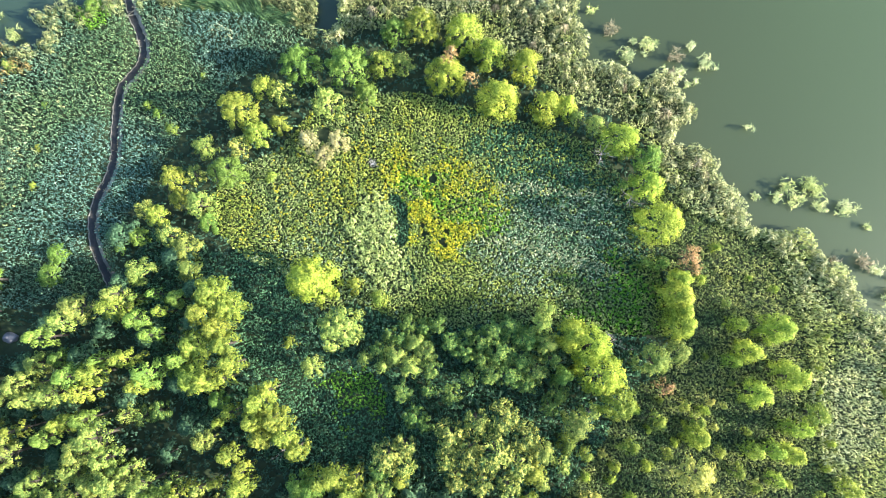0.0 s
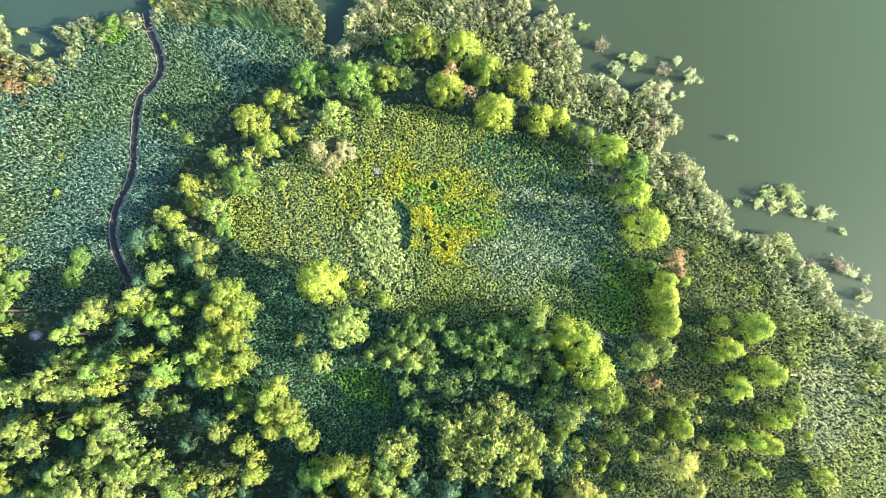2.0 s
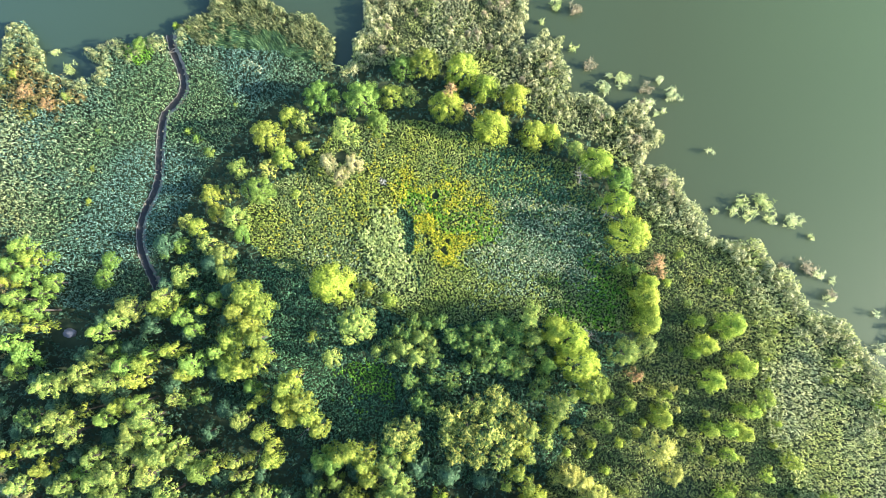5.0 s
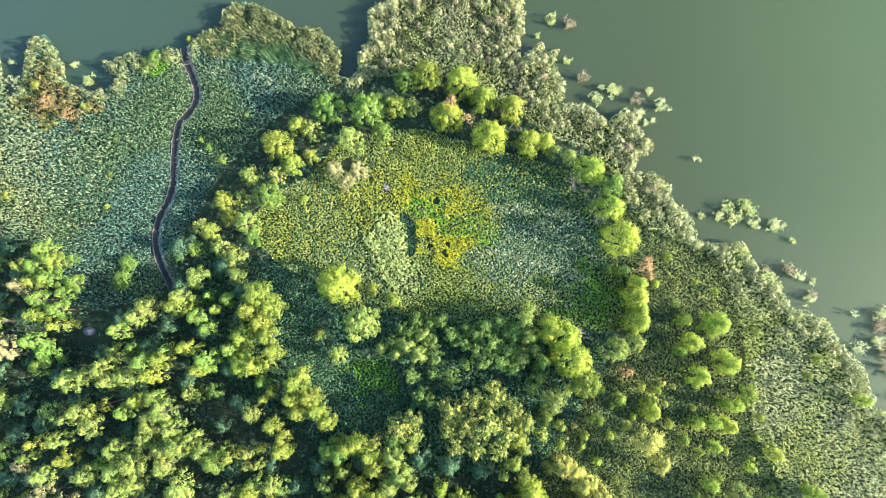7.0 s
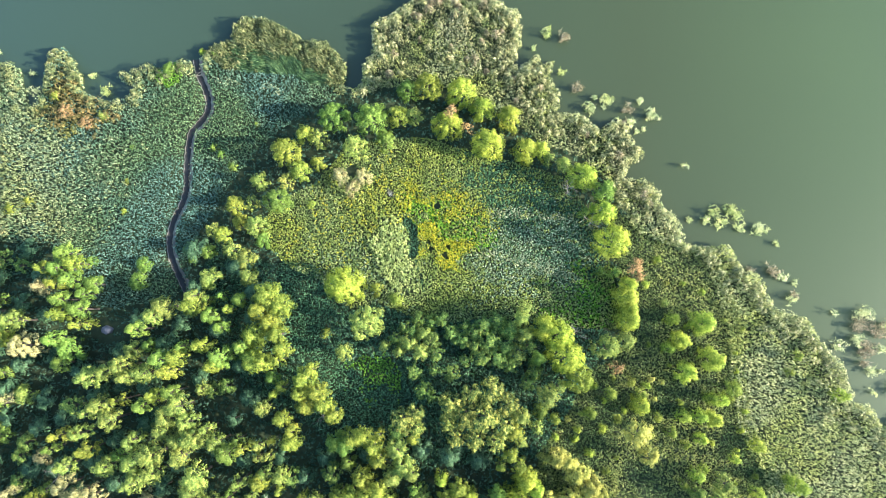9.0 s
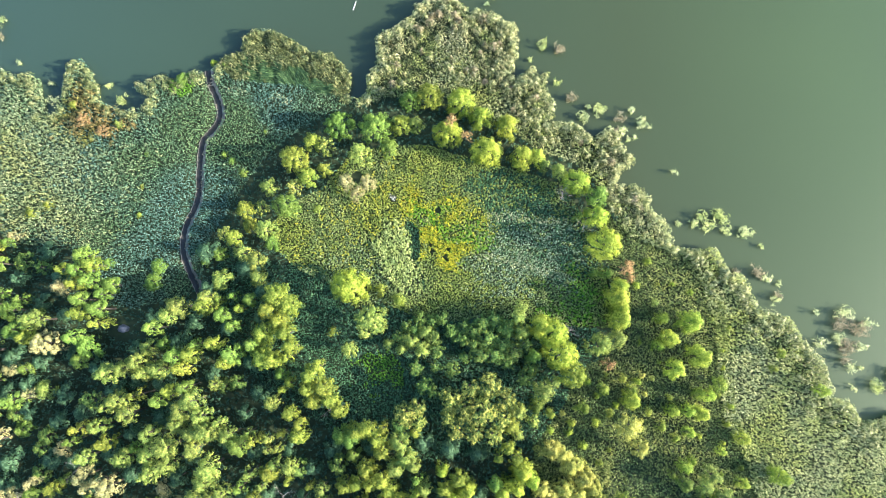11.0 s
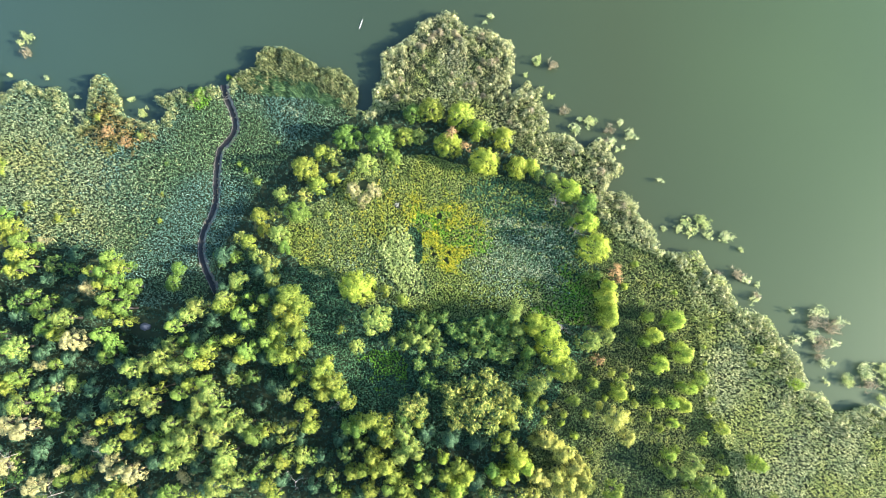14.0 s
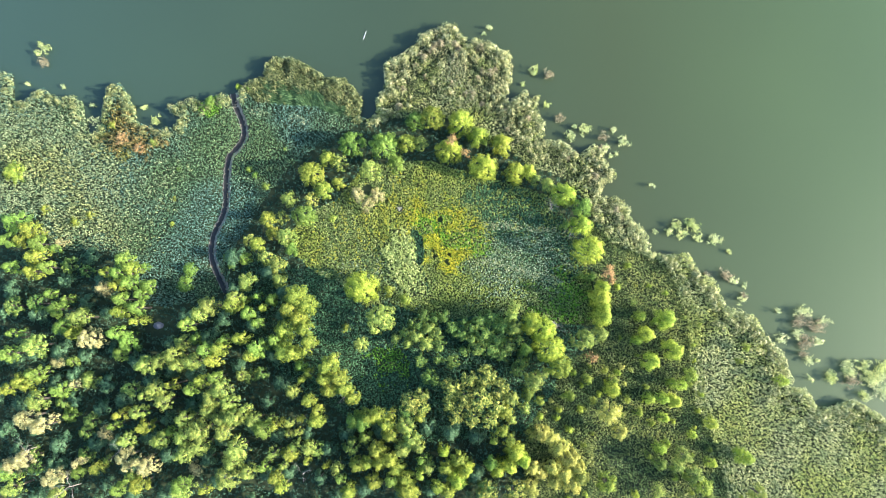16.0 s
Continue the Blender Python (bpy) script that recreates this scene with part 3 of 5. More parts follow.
THICKET_EDGE = [
    (5.8, -3.9, 2, 6.5, "E"), (8.4, -3.2, 2, 6.5, "E"), (3.9, -5.4, 1.8, 6, "E"), (10.6, -4.9, 2, 7, "E"), (1.3, -6.7, 1.8, 6, "E"),
    (-0.7, -5.2, 1.7, 5.5, "E"), (2, -3.9, 1.4, 5, "E"), (-4.6, -3.2, 1.8, 5, "E"), (-7.2, -2.6, 1.7, 5, "E"), (-9.9, -4.5, 1.6, 5, "E"),
    (-2.6, -2.6, 1.7, 5, "E"), (-5.9, -5.4, 1.7, 6, "P"), (-11.8, -6.5, 1.4, 5, "E"), (-3.9, -12.6, 1.4, 5, "E"), (-13.8, -7.8, 1.3, 4.5, "P"),
    (13.8, -0.6, 1.5, 8, "P"), (15.6, -12.9, 1.8, 5, "E"), (16.2, -10.3, 1.7, 6, "G"), (14.3, -14.9, 1.7, 4.5, "E"), (16.8, -20.6, 1.7, 4.5, "G"),
    (16.1, -23.8, 1.6, 4.5, "P"), (12.8, -26.3, 1.4, 5, "P"),
]
THICKET_NORTH = [
    (3.9, -7.7, 2.1, 6.5, "E"), (6.8, -6.7, 2.2, 7, "E"), (9.7, -7.9, 2.2, 7, "E"), (12, -9.5, 2.1, 7, "E"), (8.1, -10, 2.1, 7, "E"),
    (5.2, -9.8, 2, 6.5, "E"), (10.6, -11.3, 1.7, 6, "E"), (13.7, -5.5, 1.8, 8.5, "P"), (13, -2.5, 1.8, 8.5, "P"), (14.5, -7.7, 1.5, 7.5, "E"),
    (11.3, -3.8, 1.5, 7.5, "E"), (-9.1, -7.1, 1.7, 6.5, "P"), (-6.5, -9, 1.8, 6.5, "P"), (-8.3, -4.9, 1.4, 5.5, "E"), (-4.3, -6.5, 1.7, 6, "E"),
    (-3.7, -9.3, 1.7, 5.5, "E"), (-10.9, -8.8, 1.4, 5.5, "P"), (2.2, -10.6, 1.4, 5, "E"), (18.1, -17.3, 2.4, 7.5, "P"), (20.1, -15.3, 1.5, 7, "P"),
]
SOUTH_WOOD = [
    (34.1, -39.7, 2.4, 7.3, "Y"), (-10.8, -41.7, 2.8, 8.4, "Y"), (13.1, -41.6, 2.8, 8.4, "D"), (6.8, -41.6, 2.8, 8.4, "D"), (26.6, -20.7, 1.4, 4.9, "Y"),
    (-24, -42.2, 2, 6.3, "Y"),
]
EAST_BUSHES = [
    (43.1, -2.6, 1.5, 5.6, "C"), (48.6, -3.3, 2.4, 8, "C"), (44.2, -6.7, 1.9, 6.8, "C"), (42.2, -8.3, 1.3, 5, "C"), (45.1, -12.8, 2.2, 7.4, "C"),
    (50.1, -10.4, 2.5, 8.2, "C"), (51.8, -18.2, 1.5, 5.6, "C"), (53.7, -15.9, 1.7, 6.2, "Y"), (50.1, -18, 1.3, 5, "C"), (36.1, -19.2, 1.9, 6.8, "C"),
    (36.2, -17, 1.4, 5.3, "Y"), (34.9, -24, 2.6, 8.5, "A"), (37.1, -28.7, 1.9, 6.8, "A"), (30.4, -16.8, 1.5, 5.6, "Y"), (25.3, -20.7, 1.1, 4.1, "Y"),
    (19.6, -21.9, 1.3, 5, "Y"), (22.3, -22.1, 0.7, 3.2, "A"), (24.1, -24.1, 0.9, 3.7, "C"), (31.8, -22, 1.1, 4.1, "Y"), (37.8, -15.6, 0.9, 3.7, "C"),
    (38.8, -14.3, 0.7, 3.2, "A"), (40.8, -15, 0.6, 2.9, "P"), (39.3, -18.2, 0.6, 2.9, "A"),
]
EAST_LOW = [
    (34.6, -14.9, 1.1, 4.1, "Y"), (44.5, -21.3, 1.6, 5.3, "C"), (47.7, -21.3, 1.6, 5.3, "C"), (50.3, -21.9, 1.8, 5.8, "C"), (47.9, -25.7, 1.3, 4.7, "C"),
    (42, -24.4, 1.3, 4.7, "Y"), (39.6, -21.5, 1.1, 4.1, "Y"), (58.4, -26.8, 1.6, 5.3, "C"), (54.3, -29.5, 1.1, 4.1, "C"), (46.7, -32.6, 1.6, 5.3, "C"),
    (43.9, -34.1, 1.1, 4.1, "Y"), (46.2, -35.6, 1.8, 5.8, "G"), (51.4, -33.7, 2, 6.4, "P"), (50.2, -36.2, 1.8, 5.8, "P"), (54, -38.1, 2, 6.4, "P"),
    (58.2, -35.7, 1.3, 4.7, "C"), (55.7, -40.5, 2, 6.4, "Y"), (52.8, -39.1, 0.9, 3.7, "C"), (65.3, -34.2, 2, 6.4, "C"), (67.7, -41.7, 2, 6.4, "P"),
    (74.9, -17.3, 1.6, 5.3, "C"), (45.9, -42, 1.6, 5.3, "P"), (41.1, -42.9, 0.9, 3.7, "C"), (67.3, -9.7, 1.1, 4.1, "Y"),
]
WEST_SHRUBS = [
    (-54.1, 54.3, 0.9, 1.8, "C"), (-51.4, 53.7, 0.8, 1.6, "G"),
    (66.5, -13.1, 1.1, 2.1, "Y"), (-107.8, 32.4, 2.6, 3.8, "Y"), (-100.1, 23.4, 1.4, 2.5, "Y"), (-92.4, 20.2, 1.6, 2.6, "Y"), (-89, 22, 1.1, 2.1, "Y"),
    (-68.6, 19.7, 0.9, 1.8, "Y"), (-68.4, 26.2, 0.7, 1.6, "Y"), (-67.9, 33.3, 0.7, 1.6, "G"), (-63.6, 8.4, 1.9, 3, "G"), (-64.7, 4.9, 2.1, 3.3, "G"),
    (-50.4, 33.1, 1.1, 2.1, "G"), (-48.7, 31.7, 1.1, 2.1, "G"), (-82, 40.8, 1.9, 3, "O"), (-77.6, 38.5, 1.7, 2.8, "O"), (-74.2, 40, 1.3, 2.3, "P"),
    (-84.6, 44.4, 1.3, 2.3, "Y"), (-55.2, 11.6, 1.1, 2.1, "G"), (-60.6, 50.1, 1.7, 2.8, "G"), (-41.6, 38.1, 0.7, 1.6, "G"),
    (-53.7, 9.5, 1.3, 2.3, "G"),
]
WOOD_WEST = [
    (-103.5, 19.5, 2.8, 9.4, "G"), (-99.4, 17.7, 2.4, 9.4, "Y"), (-105, 15.1, 2, 9, "G"), (-101.6, 15.2, 2, 8.7, "Y"), (-98.2, 14.5, 2.3, 8.4, "G"),
    (-98.6, 11.2, 2.3, 8.8, "Y"), (-103.7, 8.9, 1.8, 8.9, "G"), (-99.1, 7.9, 2, 8.4, "Y"), (-95.7, 8.9, 1.8, 8.4, "G"), (-95.7, 13.5, 1.3, 4.9, "G"),
    (-94.7, 14.9, 1.3, 4.4, "T"), (-77.4, 10.5, 2.1, 8.6, "G"), (-75.2, 8.5, 2, 8.9, "Y"), (-78, 7.5, 2.1, 9.7, "G"), (-80.7, 7.5, 1.5, 9.6, "Y"),
    (-82.2, 4, 1.8, 7.5, "T"), (-75.1, 5.2, 2, 10, "G"), (-77.6, 4.5, 1.7, 10.2, "Y"), (-76.7, 1.3, 1.9, 10.4, "G"), (-73.4, -0.6, 2, 9.6, "G"),
    (-77.2, -1.5, 1.8, 10.3, "Y"), (-72, 4.4, 2, 6.7, "G"), (-73.5, 2.4, 1.7, 7.5, "G"), (-74.3, 9.2, 1.3, 3.6, "G"),
]
WOOD_TAN = [
    (-92.3, 9.4, 2.2, 4.5, "E"), (-88, 8.1, 1.7, 4.7, "E"), (-95.3, 2.7, 1.4, 6.6, "G"), (-98, 0.4, 2.1, 7.6, "E"), (-93.2, -0.9, 2.3, 7.5, "G"),
    (-91.4, 1.4, 1.4, 6.3, "G"), (-103.4, -0.2, 2.3, 7.3, "E"), (-90.5, -5.1, 2.1, 9.5, "G"), (-84.1, -7.6, 2.9, 10.2, "T"), (-86.4, -2.8, 2.2, 10.1, "P"),
    (-87.6, -6.4, 1.7, 9.8, "Y"), (-77.8, -6.4, 2, 10, "G"), (-76.3, -8.4, 2.6, 7.4, "G"), (-77.8, -11.3, 2.1, 6.7, "G"), (-73.1, -3.6, 1.4, 9.7, "Y"),
    (-96.2, -9.2, 2.8, 10.5, "P"), (-102.1, -11.1, 2.5, 10.1, "G"), (-101.6, -6.4, 1.3, 9.4, "G"), (-93.9, -13.2, 2, 3.8, "T"), (-88.9, -13, 1.4, 6.7, "G"),
    (-98.1, -17.1, 2.5, 10.6, "Y"), (-95.6, -15.6, 1.7, 10.2, "G"), (-102.1, -19, 1.9, 10.2, "Y"), (-90, -19.3, 1.8, 9.8, "G"),
]
WOOD_CORNER = [
    (-88.2, -18.2, 1.4, 6.3, "T"), (-85.7, -17.3, 2.3, 4.8, "P"), (-95.2, -21.6, 2.5, 9.6, "P"), (-97.1, -25.4, 2.6, 10.7, "T"), (-93.9, -27.4, 2.2, 10, "T"),
    (-91.4, -25.4, 1.4, 10.8, "T"), (-91.8, -22.3, 2.3, 4.1, "E"), (-89.9, -25.4, 2, 4.8, "G"), (-84.8, -26.8, 2.3, 4.3, "E"), (-86.2, -29.4, 2, 3.8, "E"),
    (-81.4, -29.7, 1.9, 4.5, "T"), (-75.3, -24.5, 1.5, 10.4, "Y"), (-77.2, -27.2, 1.1, 9.3, "G"), (-71.6, -24.2, 1.7, 10.1, "P"), (-70.3, -27.4, 1.8, 9.8, "Y"),
    (-73.7, -30.1, 1.8, 10.4, "P"), (-66.4, -30.4, 2, 9.6, "P"), (-74.5, -19.3, 2, 7.3, "E"), (-70.1, -13.4, 2.4, 10.4, "P"), (-67.1, -12.7, 2, 10, "P"),
    (-64, -11.6, 2.1, 10.6, "P"), (-63, -13.6, 1.7, 9.8, "P"), (-59.8, -12.9, 2, 10, "P"), (-56.7, -10.1, 2.2, 10.6, "G"),
]
WOOD_ROW = [
    (-53.7, -9.8, 2.2, 10, "Y"), (-52.2, -7.6, 1.4, 10.5, "G"), (-55.4, -12.6, 1.7, 10.4, "Y"), (-63.1, -8.4, 2, 7.6, "P"), (-61.3, -4.4, 1.9, 10.9, "G"),
    (-59.9, -7.7, 1.7, 7.3, "G"), (-67.8, -18.9, 2.2, 10.6, "P"), (-70.4, -20.5, 1.4, 9.7, "P"), (-65.7, -21.6, 2.2, 10.5, "P"), (-64, -17.9, 1.5, 10.7, "Y"),
    (-59.7, -18.9, 2, 10.1, "G"), (-57.5, -17, 1.7, 10.3, "Y"), (-54.4, -16.4, 1.7, 10.2, "G"), (-52.9, -19.1, 2.5, 10.8, "P"), (-54.9, -21.4, 2.5, 9.9, "P"),
    (-51, -22.1, 2, 10.1, "P"), (-55.9, -23.6, 2.1, 9.5, "P"), (-52.4, -25.4, 2.2, 10.1, "P"), (-48.5, -25, 1.9, 10.4, "P"), (-61.1, -25.3, 1.9, 10.8, "P"),
    (-57.5, -28.2, 2.8, 10.8, "P"), (-61.2, -29.6, 2.2, 10, "P"), (-51.8, -28.4, 2.1, 10.9, "P"), (-57.4, -31.6, 2.2, 9.8, "P"),
]
WOOD_HEART = [
    (-60.5, -33.1, 2.1, 10.7, "P"), (-65.2, -28.9, 1.6, 6.5, "G"), (-56.6, 0, 2.5, 10.1, "P"), (-58.6, -2, 2, 9.6, "P"), (-51.2, 0, 2.2, 10.7, "Y"),
    (-50.5, 1.9, 1.7, 10.7, "P"), (-47.6, -1.9, 1.8, 9.7, "G"), (-45.2, -4.1, 1.4, 10.2, "G"), (-44.3, -0.6, 1.1, 8.7, "Y"), (-42.6, 1.3, 1.7, 7, "G"),
    (-45.9, 2.1, 1.1, 7.1, "G"), (-49.1, 1.3, 1.1, 6.4, "G"), (-36.7, 2, 2.8, 9.5, "Y"), (-34.2, 0, 2.3, 8.7, "Y"), (-38.4, -0.7, 2.2, 8.9, "Y"),
    (-36.2, -3.3, 2, 8.4, "Y"), (-39.4, -5.8, 2.4, 8.3, "Y"), (-41.4, -7.9, 1.7, 8.6, "G"), (-39.2, -10.5, 2.5, 8.8, "Y"), (-36.8, -10.8, 1.8, 9.6, "Y"),
    (-34.6, -5.5, 2, 9.5, "Y"), (-33.3, -8.3, 2, 9, "Y"), (-34, -10.4, 1.5, 8.9, "Y"), (-49.1, -7.6, 1.8, 10.4, "Y"),
]
WOOD_RING = [
    (-45.1, -9.8, 2.2, 10.7, "G"), (-46.8, -11.5, 1.7, 10, "Y"), (-49.1, -16, 1.4, 7.4, "P"), (-47.9, -16.6, 1.9, 4.1, "E"), (-45.2, -15.9, 2, 4.3, "E"),
    (-29.2, -13.9, 2.4, 9.3, "Y"), (-27.5, -12.2, 1.5, 9, "Y"), (-26.6, -16.4, 2.1, 9.3, "Y"), (-29.9, -16.7, 1.7, 9.3, "Y"), (-25.5, -19, 2.1, 8.3, "Y"),
    (-23.5, -20.9, 1.8, 8.4, "Y"), (-33.6, -15.6, 1.3, 7.3, "Y"), (-35.2, -17, 1.1, 7.4, "Y"), (-35.7, -13.9, 1.7, 6.6, "G"), (-28.8, -19.3, 2, 8.4, "Y"),
    (-31.2, -23.8, 1.6, 8.6, "Y"), (-33.1, -21.5, 1.8, 9.1, "Y"), (-36.8, -19.6, 1.7, 9.5, "P"), (-35.2, -25.7, 1.1, 7.6, "Y"), (-37.8, -26.7, 1.3, 7.6, "P"),
    (-31.6, -26.1, 2, 8.9, "Y"), (-37.8, -28.9, 1.1, 7.3, "P"), (-35.7, -28.7, 1, 7.4, "P"), (-49.7, -25, 2.4, 10.8, "P"),
]
WOOD_SPUR = [
    (-47.7, -23.4, 1.3, 8.8, "P"), (-45.3, -25.8, 1.8, 10.5, "P"), (-43.4, -27.7, 2.4, 10, "G"), (-40.4, -27, 1.4, 9.5, "Y"), (-41.9, -25.6, 1.1, 6.6, "E"),
    (-48.8, -32, 2.6, 10.7, "P"), (-49.8, -34.9, 2.5, 10.2, "P"), (-50.8, -38.7, 2.8, 10.5, "P"), (-46.1, -37.3, 1.8, 10.2, "P"), (-42.6, -35.9, 1.5, 9.9, "G"),
    (-40.7, -33, 1.4, 10.2, "P"), (-37.4, -33.4, 2.1, 8.4, "Y"), (-36.2, -31.5, 1.4, 8.4, "P"), (-32.8, -32.1, 1.8, 9, "P"), (-33.4, -35.1, 1, 7.8, "Y"),
    (-38.8, -36.1, 1.1, 7.5, "P"), (-40.4, -38.7, 1.8, 8.3, "Y"), (-38.8, -40.5, 1.7, 9.1, "Y"), (-19.7, -25.2, 2.2, 9, "Y"), (-17.5, -24.5, 2, 9.1, "Y"),
    (-20.9, -26.6, 2, 9.3, "G"), (-15.6, -26.6, 2, 9, "Y"), (-14.3, -24.5, 1.4, 9.1, "Y"), (-14.6, -29.1, 2, 9, "Y"),
]
WOOD_MIDDLE = [
    (-11, -27.1, 2.2, 9.2, "P"), (-9.9, -30.4, 2.4, 8.6, "P"), (-11.7, -32.1, 2.1, 9.1, "P"), (-8.1, -31.5, 1.7, 9.2, "P"), (-20.5, -30, 1.7, 6.6, "G"),
    (-23, -26, 2, 7.7, "G"), (-17.6, -32.5, 2, 9.3, "Y"), (-14.4, -34.2, 2, 9.6, "Y"), (-17, -35.3, 1.8, 8.7, "Y"), (-19.5, -35.2, 1.7, 8.9, "Y"),
    (-22.1, -35.7, 1.8, 8.7, "Y"), (-13.3, -36.5, 2, 8.4, "Y"), (-11.3, -38.7, 2, 8.3, "Y"), (-14.2, -38.9, 1.8, 8.6, "G"), (-18.2, -39.1, 2, 9.5, "Y"),
    (-10.5, -40.9, 2, 8.5, "Y"), (-7.6, -37.5, 1.5, 9.3, "Y"), (-7.6, -34.4, 1.4, 8.6, "G"), (-26.5, -36.4, 1.6, 8.4, "P"), (-29.4, -36.2, 0.9, 6.6, "Y"),
    (-24, -41.1, 1.3, 8, "Y"), (-31.3, -33, 1.7, 7, "E"), (-23.6, -31.9, 2.3, 7.1, "E"), (-26.1, -39.1, 1.4, 6.9, "G"),
]
WOOD_SOUTH = [
    (-2.6, -32.9, 1.4, 8.7, "C"), (0.6, -34.3, 2, 9, "Y"), (2.5, -36.5, 2, 9.6, "C"), (0.5, -39.2, 2.5, 8.6, "C"), (-2, -36, 1.7, 9.3, "Y"),
    (-6.1, -36.2, 1.8, 8.7, "P"), (-3.8, -40.4, 1.8, 8.6, "Y"), (-1.7, -41.2, 1.8, 8.8, "Y"), (9.4, -37.2, 2.3, 6.4, "C"), (8.1, -35.4, 1.7, 7.6, "G"),
    (8.8, -30.4, 1.4, 6.8, "Y"), (10.8, -28.5, 1.7, 6.5, "Y"), (12.5, -30.3, 1.6, 8.3, "Y"), (13.7, -33.1, 2.3, 8.4, "C"), (12.4, -36.1, 1.8, 8.6, "C"),
    (15.5, -34.8, 1.8, 8.9, "C"), (19.8, -29.2, 2.2, 6.2, "A"), (21.8, -29.9, 1.9, 6.2, "A"), (23, -32.2, 2.2, 6.2, "A"), (24.9, -31.7, 1.6, 6.2, "A"),
    (26, -34.7, 2.4, 6.3, "A"), (27.8, -36.8, 2, 5.4, "A"), (28.4, -39, 2, 5.4, "A"), (26.3, -40.5, 2.2, 6, "A"),
]
WOOD_LIME = [
    (24.6, -38, 2.2, 6, "A"), (22.1, -36.6, 2.2, 6, "A"), (22.6, -39.8, 1.9, 5.1, "A"), (19.2, -37.8, 2, 5.4, "A"), (17, -41, 2.2, 6.2, "A"),
    (17.6, -36.6, 1.9, 6.2, "A"), (17.3, -29.5, 1.3, 4.6, "A"), (6.8, -41, 2.1, 7.5, "E"), (-99, -35.7, 2.4, 10.2, "T"), (-97.3, -34.5, 2.1, 10, "T"),
    (-100.4, -37.4, 2.2, 10.8, "G"), (-95.8, -37.1, 1.7, 6.8, "E"), (-90.2, -38.6, 2.1, 10.7, "T"), (-88.7, -38.8, 1.3, 8.9, "T"), (-86.1, -36, 1.6, 6.8, "T"),
    (-86, -38, 1.7, 6.8, "G"), (-81.8, -37.1, 1.9, 6.4, "Y"), (-85.9, -34.5, 2.3, 3.9, "E"), (-74.4, -34.1, 2, 9.8, "T"), (-73.1, -36.1, 1.4, 9.6, "T"),
    (-69, -35.9, 2.1, 10.3, "T"), (-70.4, -34.7, 1.4, 10.1, "T"), (-73, -38.8, 1.5, 9.5, "G"), (-71, -40.2, 2.1, 9.7, "Y"),
]
WOOD_OLIVE = [
    (-59.6, -37.3, 2, 4.8, "T"), (-61.5, -40.1, 2.4, 9.7, "G"), (-99.4, -41, 2, 10, "P"), (-55.8, -40.9, 1.3, 9.6, "Y"), (-75.4, -41, 1.7, 9.7, "G"),
    (-97.7, -33.9, 1.7, 4.1, "E"), (-80.1, -35.6, 1.3, 4.6, "G"), (-62, -41.9, 2.5, 7.7, "P"), (-91.1, -43.1, 2, 6.3, "P"),
]
tree_rng = np.random.default_rng(21)
STANDS = [RING_WEST, RING_WEST_LOW, RING_NORTH, RING_SOUTH, THICKET, THICKET_NORTH, THICKET_EDGE, SOUTH_WOOD, EAST_BUSHES, EAST_LOW, WEST_SHRUBS, WOOD_WEST, WOOD_TAN, WOOD_CORNER, WOOD_ROW, WOOD_HEART, WOOD_RING, WOOD_SPUR, WOOD_MIDDLE, WOOD_SOUTH, WOOD_LIME, WOOD_OLIVE]
for stand in STANDS:
    for x, y, radius, height, kind in stand:
        plant(KIND[kind], x, y, radius, height, tree_rng)
# understorey between the tall trees; the shade is also put into its leaf colour
TALL = np.array([(row[0], row[1], row[2]) for stand in STANDS for row in stand])
under, parts = [], []
models = []
for k in range(3):
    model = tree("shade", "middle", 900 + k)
    crown = next(o for o in model.children if o.name.startswith("crown"))
    co = np.empty(len(crown.data.vertices) * 3, np.float32)
    crown.data.vertices.foreach_get("co", co)
    models.append(co.reshape(-1, 4, 3))
    for o in (*model.children, model):
        bpy.data.objects.remove(o)
stems = bmesh.new()
spots = tree_rng.uniform((-118, -52), (8, 12), (2000, 2))
spots = spots[inside(spots, LAND) & (distance(spots, DITCH) > 3) & ((spots[:, 0] < -40) | (spots[:, 1] < -26))]
for zone in (WEST, MEADOW, CLEARING, GLADE, BUSHES, REEDS):
    spots = spots[~inside(spots, zone)]
for (x, y), z in zip(spots, terrain(spots)):
    if np.min(np.hypot(TALL[:, 0] - x, TALL[:, 1] - y) - TALL[:, 2]) < 0.4 or any(math.hypot(x - u, y - v) < 5.0 for u, v in under):
        continue
    if math.hypot(x - ROCK[0], y - ROCK[1]) < 4:
        continue
    under.append((x, y))
    a, k, h = tree_rng.uniform(-0.7, 0.7), tree_rng.uniform(0.75, 1.05), tree_rng.uniform(0.6, 1.0)
    turn = np.array(((math.cos(a), math.sin(a), 0), (-math.sin(a), math.cos(a), 0), (0, 0, 1)))
    parts.append((models[int(tree_rng.integers(0, 3))] * (k, k, h)) @ turn + (x, y, z))
    limb(stems, (x, y, z - 0.2), (x, y, z + 4.2 * h), 0.14, 0.05, 6)
tagged(new("understorey", quads("understorey", np.concatenate(parts), LEAF["shade"])), "understorey between tall trees, shade put into its blue-green leaves", "understorey", kind="stuff")
tagged(part("understorey_stem", stems, BARK), "thin dark stems of the shaded understorey", "stems", kind="stuff")

